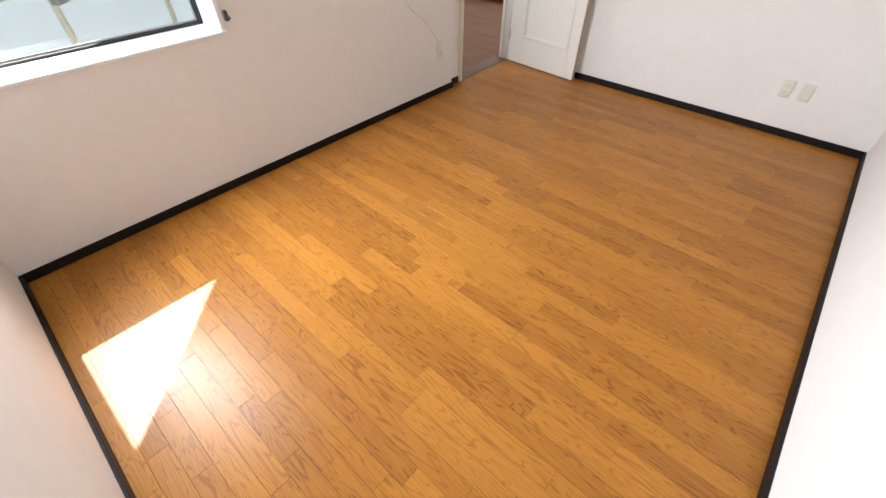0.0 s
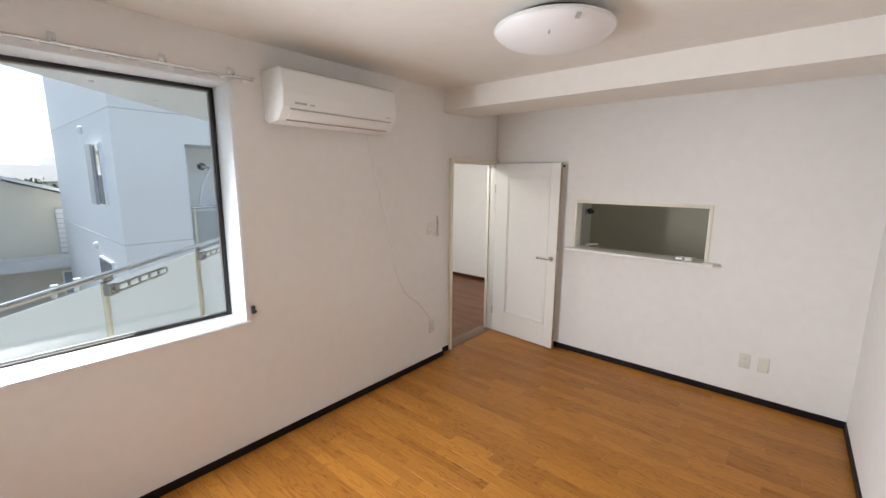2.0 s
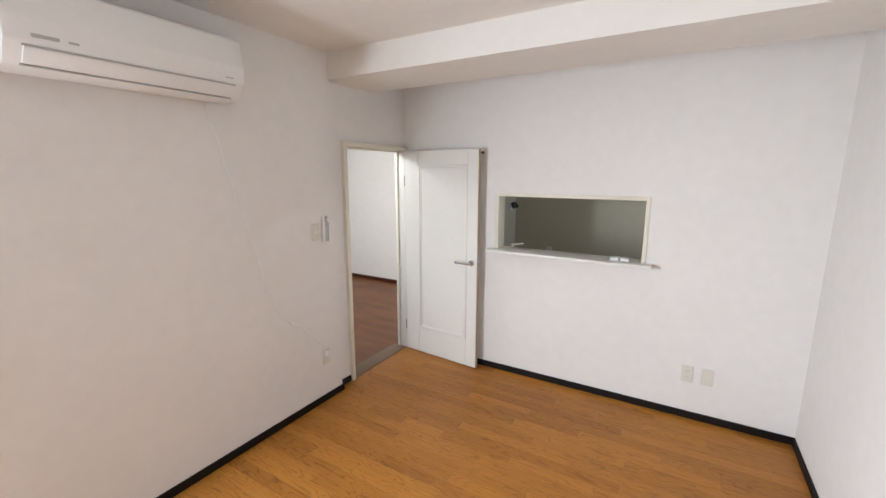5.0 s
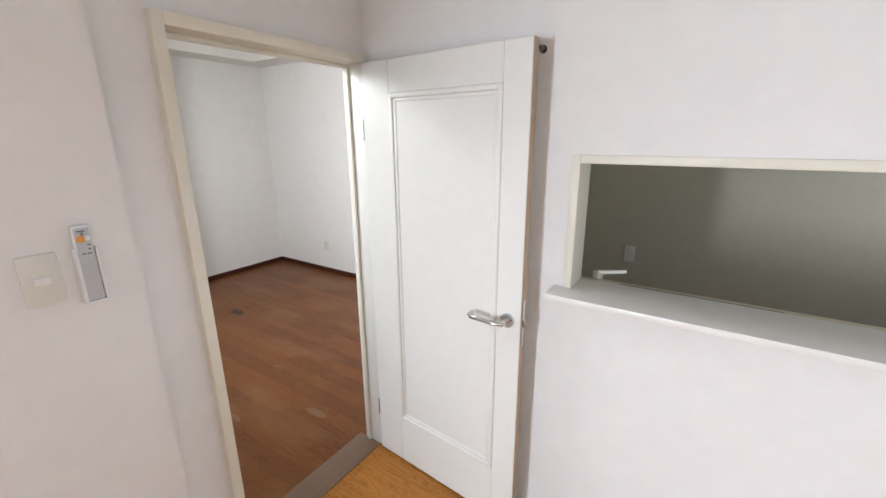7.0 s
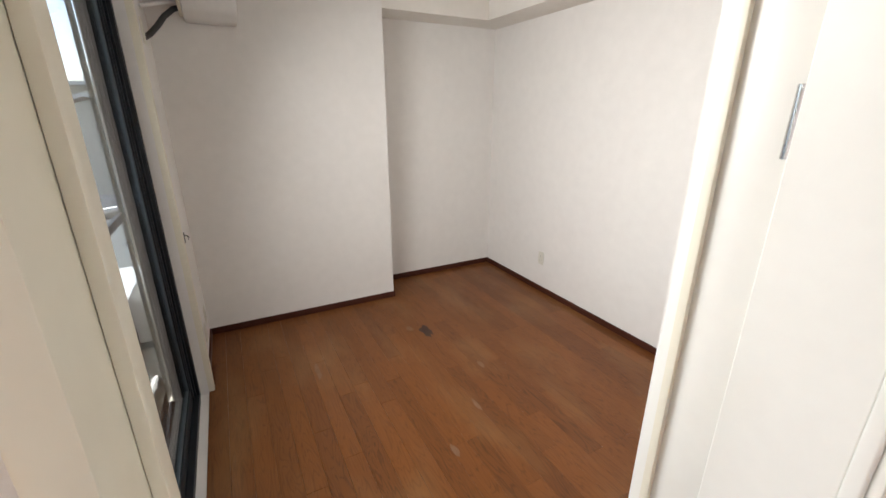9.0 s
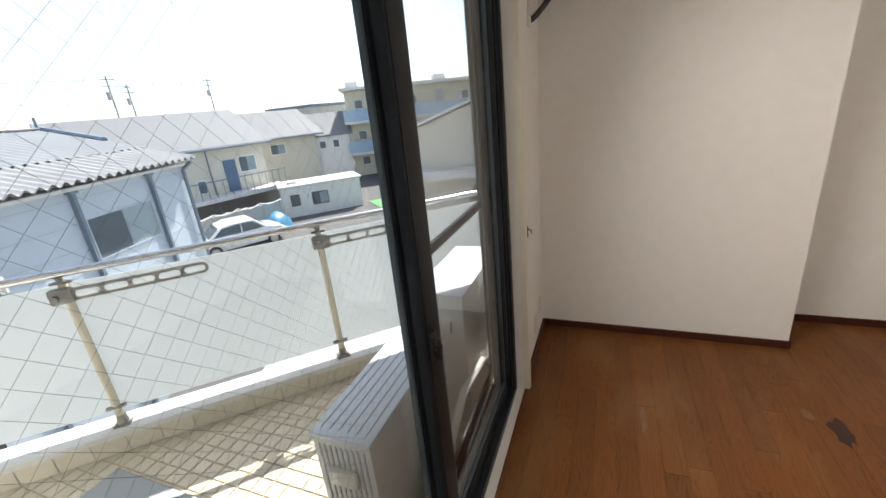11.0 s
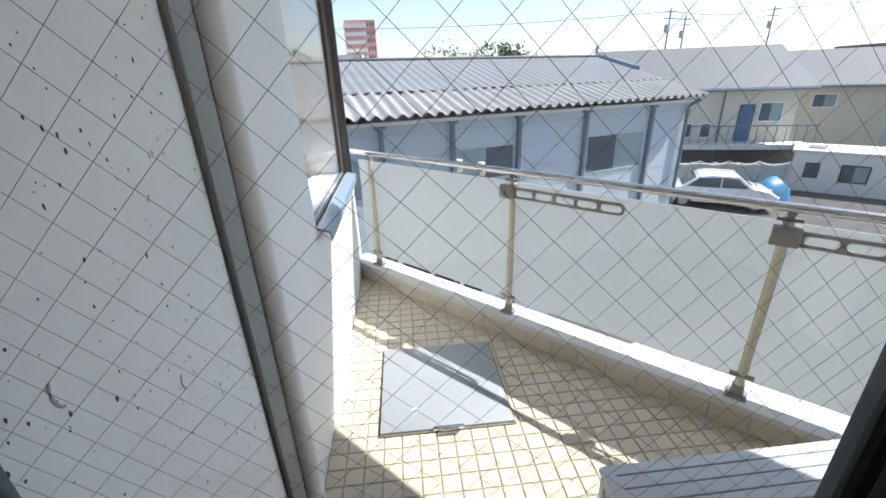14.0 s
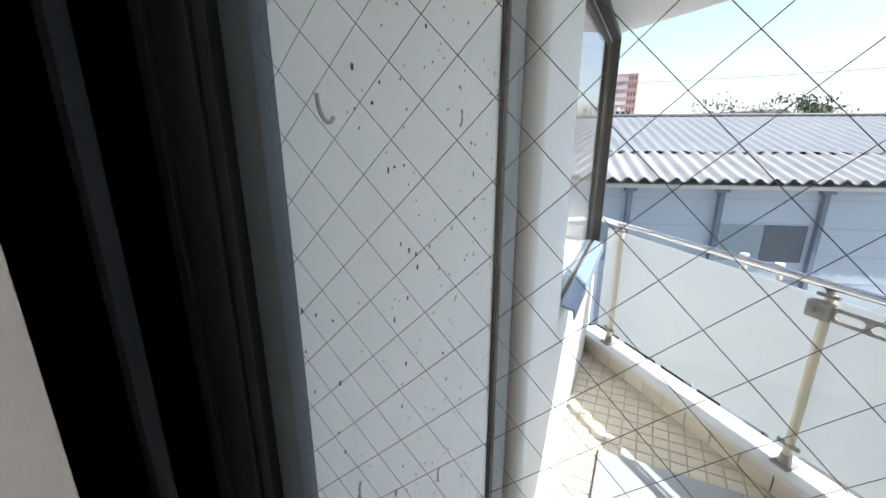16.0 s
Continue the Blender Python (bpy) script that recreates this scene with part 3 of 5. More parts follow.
part("shade", Shape().turned([(0.30, H - 0.028), (0.312, H - 0.034), (0.316, H - 0.046), (0.308, H - 0.062), (0.27, H - 0.088), (0.21, H - 0.108), (0.13, H - 0.122), (0.05, H - 0.128), (0.005, H - 0.1285)], 72, LM), mat("milky_acrylic", (0.82, 0.82, 0.83), 0.3, 0.01, 4), lamp, "shallow white dome")
part("trim_ring", Shape().turned([(0.3125, H - 0.052), (0.3195, H - 0.049), (0.3195, H - 0.045), (0.3125, H - 0.042)], 72, LM), PLASTIC, lamp)
part("sticker", Shape().box(-0.012, 0.012, -0.0006, 0.0006, -0.016, 0.016, 0, 1, LM @ Matrix.Rotation(radians(228), 4, "Z") @ Matrix.Translation((0, 0.3, H - 0.073)) @ Matrix.Rotation(radians(-56), 4, "X")), GREYPL, lamp, "small grey label")
part("pull_tab", Shape().tube((1.54, 2.16, H - 0.100), (1.54, 2.155, H - 0.12), 0.004), GREYPL, lamp)


# ---- door ----
dr = tagged(new("door_1"), "off-white panelled door standing open against the hatch wall", "door", kind="structure")
dr.location = (-0.02, 4.19, 0)
DY0, DY1, DX0, DX1, DZ = 4.155, 4.19, -0.018, 0.755, 1.885
leaf = Shape()
PX0, PX1, PZ0, PZ1 = 0.135, 0.655, 0.25, 1.76
leaf.box(DX0, PX0, DY0, DY1, 0.008, DZ, 0.002, 1).box(PX1, DX1, DY0, DY1, 0.008, DZ, 0.002, 1)
leaf.box(PX0, PX1, DY0, DY1, 0.008, PZ0, 0.002, 1).box(PX0, PX1, DY0, DY1, PZ1, DZ, 0.002, 1)
part("leaf", leaf, DOORWHITE, dr)
part("panel", Shape().box(PX0 - 0.001, PX1 + 0.001, DY0 + 0.006, DY1 - 0.009, PZ0 - 0.001, PZ1 + 0.001), DOORWHITE, dr)
mould = Shape()
for o, w, y, bv in ((0, 0.020, -0.004, 0.0045), (0.020, 0.014, 0.002, 0.003)):
    a, b_, c_, d_ = PX0 + o, PX1 - o, PZ0 + o, PZ1 - o
    for q in ((a, a + w, c_, d_), (b_ - w, b_, c_, d_), (a + w - bv, b_ - w + bv, c_, c_ + w), (a + w - bv, b_ - w + bv, d_ - w, d_)):
        mould.box(q[0], q[1], DY0 + y, DY0 + 0.012, q[2], q[3], bv, 3)
part("moulding", mould, DOORWHITE, dr, "raised off-white moulding")
part("edge_strip", Shape().box(DX1, DX1 + 0.0025, DY0 + 0.001, DY1 - 0.001, 0.01, DZ - 0.002), mat("bare_wood_edge", (0.42, 0.32, 0.22), 0.6, 0.15, 8, stretch=(1, 1, 0.1)), dr, "brown edge of the leaf")
part("latch_plate", Shape().box(DX1 + 0.0025, DX1 + 0.004, DY0 + 0.008, DY1 - 0.008, 0.85, 1.03, 0.0005), STEEL, dr, "steel latch plate")
part("latch_bolt", Shape().box(DX1 + 0.004, DX1 + 0.014, DY0 + 0.012, DY1 - 0.014, 0.925, 0.95, 0.003), STEEL, dr)
for side, y in ((-1, DY0), (1, DY1)):
    h_ = part("handle", Shape().tube((0.705, y, 0.945), (0.705, y + side * 0.012, 0.945), 0.026, 28).tube((0.705, y + side * 0.012, 0.945), (0.705, y + side * 0.05, 0.945), 0.010, 20).path([(0.705, y + side * 0.045, 0.945), (0.69, y + side * 0.054, 0.945), (0.66, y + side * 0.056, 0.945), (0.61, y + side * 0.056, 0.9445), (0.578, y + side * 0.055, 0.944), (0.565, y + side * 0.045, 0.944), (0.562, y + side * 0.022, 0.944)], 0.0095, 14), STEEL, dr, "polished steel lever handle")
for z in (0.25, 1.62):
    part("hinge", Shape().tube((-0.022, 4.161, z - 0.045), (-0.022, 4.161, z + 0.045), 0.006, 12), STEEL, dr)
part("door_stop", Shape().tube((0.755, DY1, DZ - 0.03), (0.755, DY1 + 0.03, DZ - 0.03), 0.008, 12).tube((0.755, DY1 + 0.03, DZ - 0.03), (0.755, DY1 + 0.036, DZ - 0.03), 0.012, 12), DARKPL, dr, "brown stop button at the top corner")
dr.rotation_euler.z = radians(-4.6)
case = tagged(new("door_casing"), "cream painted door casing", "door frame", kind="structure")
for nm, a in (("jamb", (3.39, 3.425, 0.0, 1.922)), ("jamb", (4.17, 4.2045, 0.0, 1.922))):
    part(nm, Shape().box(-0.195 if a[0] < 4 else -0.145, -0.022, *a, 0.003), CREAM if a[0] < 4 else DOORWHITE, case)
part("head", Shape().box(-0.195, -0.022, 3.425, 4.17, 1.887, 1.922, 0.003), CREAM, case)
part("stop_strip", Shape().box(-0.12, -0.105, 3.4255, 3.437, 0.0, 1.886, 0.001).box(-0.12, -0.105, 4.158, 4.1695, 0.0, 1.886, 0.001).box(-0.12, -0.105, 3.437, 4.158, 1.875, 1.8865, 0.001), CREAM, case)
part("threshold", Shape().box(-0.19, -0.04, 3.425, 4.17, -0.008, 0.004, 0.002), mat("worn_oak_sill", (0.17, 0.105, 0.065), 0.45, 0.2, 5, stretch=(8, 1, 1)), case, "flush worn oak sill")

# ---- serving hatch ----
hatch = tagged(new("window_2"), "serving hatch with cream frame and a narrow sill", "serving hatch", kind="structure")
hx0, hx1, hz0, hz1 = 0.872, 1.99, 1.073, 1.523
fr = Shape().box(hx0 - 0.012, hx0 + 0.016, L - 0.008, L + 0.13, hz0, hz1 + 0.012, 0.002).box(hx1 - 0.016, hx1 + 0.012, L - 0.008, L + 0.13, hz0, hz1 + 0.012, 0.002).box(hx0 + 0.016, hx1 - 0.016, L - 0.008, L + 0.13, hz1 - 0.016, hz1 + 0.012, 0.002)
part("frame", fr, CREAM, hatch)
part("sill", Shape().box(hx0 - 0.045, hx1 + 0.055, L - 0.105, L + 0.13, hz0 - 0.022, hz0 + 0.002, 0.004), mat("white_sill_board", (0.78, 0.77, 0.72), 0.35, 0.03, 4), hatch, "white sill board")
unit = thing("kitchen_unit", (1.45, 4.75, 0), "dim kitchen counter with sink behind the hatch", "kitchen unit")
part("worktop", Shape().box(0.3605, W - 0.01, L + 0.12 + 0.001, 5.02, 0.80, 0.85, 0.004).box(0.3605, W - 0.01, L + 0.1205, L + 0.21, 0.85, 1.055, 0.004), mat("pale_worktop", (0.68, 0.62, 0.43), 0.4, 0.05, 5), unit)
part("cabinet_body", Shape().box(0.3605, W - 0.01, L + 0.1205, 4.98, 0.0, 0.80, 0.003), CREAM, unit)
part("grille", Shape().box(1.02, 1.5, L + 0.14, L + 0.18, 1.055, 1.059, 0.001), DARKPL, unit, "dark slot along the splash ledge")
tap = thing("kitchen_tap", (0.98, 4.42, 1.055), "white lever tap on the sink ledge", "tap")
part("tap_body", Shape().tube((0.93, 4.42, 1.055), (0.93, 4.42, 1.08), 0.018, 20), IVORY, tap)
part("lever", Shape().tube((0.93, 4.42, 1.078), (1.03, 4.43, 1.094), 0.009, 14, 0.007), IVORY, tap)
for x in (1.8, 1.87):
    so = thing("soap_dish" if x < 1.85 else "sponge_holder", (x, 4.20, 1.075), "small white plastic dish on the hatch sill", "dish")
    part("dish", Shape().box(x - 0.028, x + 0.028, 4.17, 4.23, 1.0755, 1.094, 0.006, 3), PLASTIC, so)
    part("rim", Shape().box(x - 0.03, x + 0.03, 4.168, 4.232, 1.094, 1.099, 0.002), PLASTIC, so)
hk = thing("wall_tap", (0.36, 5.85, 1.30), "small dark fitting on the kitchen side wall", "fitting")
part("stem", Shape().tube((0.3605, 5.85, 1.31), (0.40, 5.85, 1.31), 0.013), DARKPL, hk)
part("knob", Shape().tube((0.39, 5.82, 1.33), (0.42, 5.79, 1.28), 0.022, 14).tube((0.39, 5.88, 1.33), (0.42, 5.91, 1.28), 0.022, 14), DARKPL, hk)
part("back_plate", Shape().box(0.3605, 0.366, 5.79, 5.91, 1.24, 1.35, 0.002), PLASTIC, hk, "pale back plate")
plate("wall_socket", Matrix.Translation((0.81, R2F, 0.74)) @ FACE_S, "pale socket on the dim kitchen wall", "socket")

# ---------------- back room ----------------
skirting("baseboard_pillar", [(-3.05, -3.05 + t_, R2N + t_, 4.73), (R2W + t_, -3.05 + t_, 4.73, 4.73 + t_)], BROWNBASE, "red-brown skirting board round the pillar")
skirting("baseboard_back_west", [(R2W, R2W + t_, 4.73, R2F - t_)], BROWNBASE, "red-brown skirting board")
skirting("baseboard_back_north", [(R2W, -0.17, R2F - t_, R2F)], BROWNBASE, "red-brown skirting board")
skirting("baseboard_balcony", [(-3.05, -2.33, R2N, R2N + t_)], BROWNBASE, "red-brown skirting board beside the sliding window")
plate("wall_socket", Matrix.Translation((-2.53, R2F, 0.327)) @ FACE_S, "ivory wall socket low on the back wall", "socket")
plate("wall_socket", Matrix.Translation((-2.88, R2N, 0.25)) @ FACE_N, "ivory wall socket beside the sliding window", "socket")
plate("aerial_plate", Matrix.Translation((-2.70, R2N, 0.20)) @ FACE_N, "ivory cover plate beside the sliding window", "cover plate", "blank")
plate("pipe_cover", Matrix.Translation((-2.72, R2N, 2.05)) @ FACE_N, "cream pipe cover plate under the air conditioner", "cover plate", "blank", 0.08, 0.13)
hook = thing("curtain_hook", (-2.33, R2N, 0.97), "small dark tieback hook on the window casing", "hook")
part("hook_plate", Shape().box(-2.345, -2.331, 3.257, 3.2615, 0.94, 1.0, 0.002), DARKPL, hook)
part("hook_arm", Shape().path([(-2.338, 3.26, 0.985), (-2.338, 3.274, 0.98), (-2.338, 3.279, 0.97), (-2.338, 3.276, 0.958)], 0.0035, 8), DARKPL, hook)
# air conditioner end on the pillar wall
ac2 = thing("wall_air_conditioner", (-3.049, 3.58, 2.16), "white wall unit with dark slot on the pillar", "air conditioner")
part("casing", Shape().prism([(-3.0495, 2.155), (-3.0495, 2.485), (-2.84, 2.485), (-2.825, 2.46), (-2.825, 2.26), (-2.85, 2.20), (-2.94, 2.16)], 3.425, 3.725, "y", 0.02), PLASTIC, ac2)
part("air_slot", Shape().box(-2.83, -2.823, 3.635, 3.648, 2.27, 2.44, 0.001), DARKPL, ac2, "dark upright slot")
for z in (2.30, 2.325, 2.35):
    part("print", Shape().box(-2.8252, -2.8242, 3.50, 3.56, z, z + 0.006), GREYPL, ac2, "small grey print")
part("side_trim", Shape().path([(-2.94, 3.42, 2.18), (-2.87, 3.415, 2.24), (-2.84, 3.415, 2.32), (-2.835, 3.415, 2.45)], 0.012, 8), CREAM, ac2, "cream pipe along the edge")
pipe = thing("drain_hose", (-3.0, 3.36, 2.2), "black insulated hose running from the air conditioner into the wall", "hose")
part("hose", Shape().path([(-2.96, 3.43, 2.23), (-2.94, 3.38, 2.21), (-2.90, 3.33, 2.16), (-2.86, 3.29, 2.10), (-2.82, 3.25, 2.05), (-2.80, 3.2255, 2.03)], 0.016, 12), DARKPL, pipe)
part("white_pipe", Shape().path([(-2.98, 3.43, 2.26), (-2.94, 3.37, 2.25), (-2.88, 3.30, 2.22), (-2.82, 3.226, 2.19)], 0.011, 12), PLASTIC, pipe, "thin white pipe")


# ---- sliding window of the back room ----
def sash(win, x0, x1, y, stile_l, stile_r, wired=True):
    """One sliding panel: stiles, rails, a wired or a clear pane."""
    s = Shape()
    for a, b_ in ((x0, x0 + stile_l), (x1 - stile_r, x1)):
        s.box(a, b_, y - 0.017, y + 0.017, 0.035, 2.22, 0.003)
        s.box(a + 0.012, b_ - 0.012, y + 0.017, y + 0.021, 0.036, 2.219, 0.001)
    s.box(x0 + stile_l, x1 - stile_r, y - 0.016, y + 0.016, 0.035, 0.115, 0.003).box(x0 + stile_l, x1 - stile_r, y - 0.016, y + 0.016, 2.16, 2.22, 0.003)
    pan = part("sliding_panel", s, ALU, win, "dark anodised sliding panel")
    g = Shape()
    a, b_, c_, d_ = x0 + stile_l, x1 - stile_r, 0.115, 2.16
    for q in ((a, a + 0.012, c_, d_), (b_ - 0.026, b_, c_, d_), (a + 0.012, b_ - 0.026, c_, c_ + 0.010), (a + 0.012, b_ - 0.026, d_ - 0.010, d_)):
        g.box(q[0], q[1], y - 0.008, y + 0.008, q[2], q[3], 0.001)
    part("gasket", g, mat("grey_gasket", (0.07, 0.095, 0.115), 0.5, 0.1, 20), pan, "blue-grey glazing gasket")
    p = part("pane", Shape().box(a + 0.004, b_ - 0.004, y - 0.003, y + 0.003, c_ + 0.004, d_ - 0.004), GLASS, pan)
    p.visible_shadow = False
    if not wired:
        return
    w, pitch, hgt = Shape(), 0.041, 0.041
    wide, tall = b_ - a, d_ - c_
    slope = hgt / pitch
    for sgn in (1, -1):
        k = -int(tall / hgt) - 2
        while k * pitch < wide + tall / slope:
            # x runs from xs at the foot; clip to the pane
            xs = k * pitch + ((-2.256 - a + c_) % pitch if sgn > 0 else (1.126 - a - c_) % pitch)
            lo, hi = 0.0, tall
            if sgn > 0:
                lo, hi = max(lo, -xs * slope), min(hi, (wide - xs) * slope)
            else:
                lo, hi = max(lo, (xs - wide) * slope), min(hi, xs * slope)
            if hi - lo > 0.02:
                pa = Vector((a + xs + sgn * lo / slope, y - 0.0005, c_ + lo))
                pb = Vector((a + xs + sgn * hi / slope, y - 0.0005, c_ + hi))
                d = (pb - pa).normalized()
                u, v = Vector((0, 0.00022, 0)), d.cross(Vector((0, 1, 0))) * 0.00022
                q = [[w.bm.verts.new(e + i * u + j * v) for i, j in ((1, 0), (0, 1), (-1, 0), (0, -1))] for e in (pa, pb)]
                for n in range(4):
                    w.bm.faces.new((q[0][n], q[0][(n + 1) % 4], q[1][(n + 1) % 4], q[1][n]))
            k += 1
    wm = part("wire_mesh", w, WIRE, pan, "thin crossed wires inside the glass", smooth=False)
    wm["kind"] = "stuff"


win2 = tagged(new("window_3"), "dark sliding balcony window with wired glass", "sliding window", kind="structure")
of = Shape()
of.box(-2.28, -2.235, 3.058, 3.18, 0.0, 2.25, 0.003).box(-0.24, -0.196, 3.058, 3.206, 0.0, 2.25, 0.003)
of.box(-2.235, -0.24, 3.058, 3.18, 2.22, 2.25, 0.003).box(-2.235, -0.24, 3.03, 3.18, -0.01, 0.033, 0.003)
for y in (3.088, 3.133):
    of.box(-2.235, -0.24, y - 0.002, y + 0.002, 0.033, 0.045)
for x0, x1 in ((-2.235, -2.222), (-0.253, -0.24)):
    for y in (3.062, 3.108, 3.158):
        of.box(x0, x1, y - 0.006, y + 0.006, 0.033, 2.22, 0.001)
part("outer_frame", of, ALU, win2, "dark anodised window frame")
sash(win2, -1.30, -0.2415, 3.088, 0.085, 0.0605)
sash(win2, -2.234, -1.215, 3.133, 0.064, 0.11, False)
LX = -1.24
lk = part("crescent_lock", Shape().box(LX - 0.016, LX + 0.016, 3.156, 3.168, 0.91, 1.01, 0.004).tube((LX, 3.168, 0.965), (LX, 3.180, 0.965), 0.019, 20).box(LX - 0.008, LX + 0.008, 3.172, 3.19, 0.915, 0.965, 0.004).box(LX + 0.008, LX + 0.03, 3.166, 3.18, 0.975, 0.995, 0.003).box(LX - 0.03, LX - 0.01, 3.166, 3.182, 0.93, 0.95, 0.003), RUBBER, win2, "black crescent lock")
part("casing_board", Shape().box(-2.33, -2.281, 3.17, 3.2565, 0.0, 2.29, 0.003), CREAM, win2, "cream casing board")
part("casing_board", Shape().box(-0.195, -0.1705, 3.207, 3.2565, 0.0, 2.29, 0.003), CREAM, win2, "cream casing board")
part("casing_head", Shape().box(-2.281, -0.195, 3.18, 3.2565, 2.251, 2.29, 0.003), CREAM, win2, "cream casing board")
# insect screen parked outside the far half
scr = thing("insect_screen", (-1.75, 3.02, 0.04), "insect screen with dark mid rail outside the sliding window", "insect screen")
sf = Shape()
for q in ((-2.315, -2.28, 0.035, 2.22), (-1.42, -1.385, 0.035, 2.22), (-2.28, -1.42, 0.035, 0.085), (-2.28, -1.42, 2.18, 2.22)):
    sf.box(q[0], q[1], 3.012, 3.03, q[2], q[3], 0.002)
part("screen_frame", sf, mat("blue_grey_alu", (0.045, 0.058, 0.07), 0.4, 0.1, 10), scr)
part("mid_rail", Shape().box(-2.28, -1.42, 3.010, 3.03, 1.115, 1.155, 0.002), ALU, scr, "dark mid rail")
mesh_mat = bpy.data.materials.new("fine_screen_mesh")
mesh_mat.use_nodes = True
mn = mesh_mat.node_tree
trn, mxn = mn.nodes.new("ShaderNodeBsdfTransparent"), mn.nodes.new("ShaderNodeMixShader")
mn.nodes["Principled BSDF"].inputs["Base Color"].default_value = (0.66, 0.68, 0.70, 1)
mxn.inputs[0].default_value = 0.15
mn.links.new(trn.outputs[0], mxn.inputs[1]), mn.links.new(mn.nodes["Principled BSDF"].outputs[0], mxn.inputs[2])
mn.links.new(mxn.outputs[0], mn.nodes["Material Output"].inputs[0])
part("mesh", Shape().box(-2.282, -1.418, 3.020, 3.0215, 0.083, 2.182), mesh_mat, scr, "fine grey mesh", smooth=False)

# ---------------- balcony ----------------
RD = Vector((-0.70, 0.714, 0)).normalized()
RN = Vector((-RD.y, RD.x, 0))          # outward
if RN.x > 0:
    RN = -RN
P1 = Vector((-0.44, 0.01, 0))
FZ = -0.13
GZ_LOW = -4.2


def along(s, o=0.0, z=0.0):
    return P1 + RD * s + RN * o + Vector((0, 0, z))


def strip(shape, s0, s1, o0, o1, z0, z1, bev=0.0):
    return shape.prism([tuple(along(s, o)[:2]) for s, o in ((s0, o0), (s1, o0), (s1, o1), (s0, o1))], z0, z1, "z", bev)


skin = Shape()
for y0, y1, z0, z1 in ((-0.25, 0.024, -0.4, 2.75), (1.407, 3.055, -0.4, 2.75), (0.024, 1.407, -0.4, 0.853), (0.024, 1.407, 2.287, 2.75)):
    skin.box(-0.256, -0.2405, y0, y1, z0, z1)
structure("outer_wall", skin, OUTWALL, "pale rendered outer wall beside the balcony", "wall")
structure("outer_wall_back", Shape().box(-3.6, -2.2805, 3.04, 3.0545, -0.4, 2.75).box(-2.2805, -0.2565, 3.04, 3.0545, 2.251, 2.75).box(-2.2805, -0.2565, 3.04, 3.0545, -0.4, -0.012), OUTWALL, "pale rendered outer wall round the sliding window", "wall")
structure("balcony_canopy", Shape().prism([(-0.257, -0.24), (-0.257, 3.039), (-3.535, 3.039)], 2.36, 2.58), OUTWALL, "pale balcony canopy slab", "canopy")
structure("lower_storey", Shape().box(-3.58, 3.09, 3.056, 6.17, GZ_LOW, -0.405).box(-0.239, 3.09, -0.2, 3.055, GZ_LOW, -0.405), OUTWALL, "pale rendered storey below the flat", "wall")
jc = thing("joint_cover", (-0.256, 2.35, 0.9), "grey vertical joint cover on the outer wall", "joint cover")
part("cover_strip", Shape().box(-0.272, -0.2562, 2.295, 2.404, FZ, 2.359, 0.004), mat("grey_cover", (0.24, 0.26, 0.26), 0.6, 0.08, 6), jc)
part("sealant", Shape().box(-0.268, -0.2562, 2.404, 2.418, FZ, 2.359, 0.002).box(-0.270, -0.2562, 2.285, 2.295, FZ, 2.359, 0.002), RUBBER, jc, "dark sealant line")
dp = thing("downpipe", (-0.29, 2.242, 0.9), "white vertical downpipe on the outer wall", "pipe")
part("pipe", Shape().tube((-0.288, 2.242, FZ), (-0.288, 2.242, 2.359), 0.032, 28), OUTWALL, dp)
for z in (0.3, 1.2, 2.1):
    part("clamp", Shape().tube((-0.288, 2.242, z - 0.012), (-0.288, 2.242, z + 0.012), 0.0335, 28), OUTWALL, dp)
rnd = random.Random(5)
sp = Shape()
for k in range(520):
    y, z, r = rnd.uniform(2.43, 3.03), rnd.uniform(-0.1, 2.3), rnd.choice((0.0011, 0.0015, 0.0019, 0.0027))
    b = bmesh.new()
    bmesh.ops.create_cone(b, cap_ends=True, segments=7, radius1=r, radius2=r * 0.6, depth=0.001)
    sp.take(b, Matrix.Translation((-0.2565, y, z)) @ Matrix.Diagonal((1, rnd.uniform(0.6, 1.2), rnd.uniform(0.8, 2.2), 1)) @ Matrix.Rotation(radians(90), 4, "Y"))
tagged(mesh_ob("dirt_specks", sp, mat("dirt", (0.05, 0.05, 0.05), 0.9, 0.1, 30)), "small dark dirt specks on the pale outer wall", "dirt", kind="stuff")

SMEAR = mat("grey_smear", (0.40, 0.41, 0.41), 0.9, 0.2, 40)
for y, z, r, a0 in ((2.93, 1.20, 0.024, -1.4), (2.95, 1.71, 0.026, -2.2), (2.62, 1.70, 0.016, 2.4), (2.70, 1.02, 0.018, -1.0)):
    sm = Shape().path([(-0.2562, y + r * 0.55 * math.cos(a0 + k * 0.28), z + r * math.sin(a0 + k * 0.28)) for k in range(9)], 0.0026, 6)
    tagged(mesh_ob("wall_smear", sm, SMEAR, True), "curved grey smear on the pale outer wall", "stain", "wall smears")

curb = structure("balcony_kerb", strip(Shape(), -0.3, 4.9, -0.068, 0.10, -0.4, -0.0205), CONCRETE, "tiled balcony kerb with white coping", "kerb")
structure("kerb_coping", strip(Shape(), -0.3, 4.9, -0.085, 0.115, -0.02, 0.02, 0.004), CAPSTONE, "white stone coping on the balcony kerb", "coping")
structure("balcony_slab", Shape().prism([(-0.2565, -0.3), (-0.2565, 3.0395), (-3.45, 3.0395)], -0.4, FZ - 0.006), mat("tile_grout", (0.47, 0.41, 0.30), 0.9, 0.15, 8), "balcony slab with grout joints", "floor")

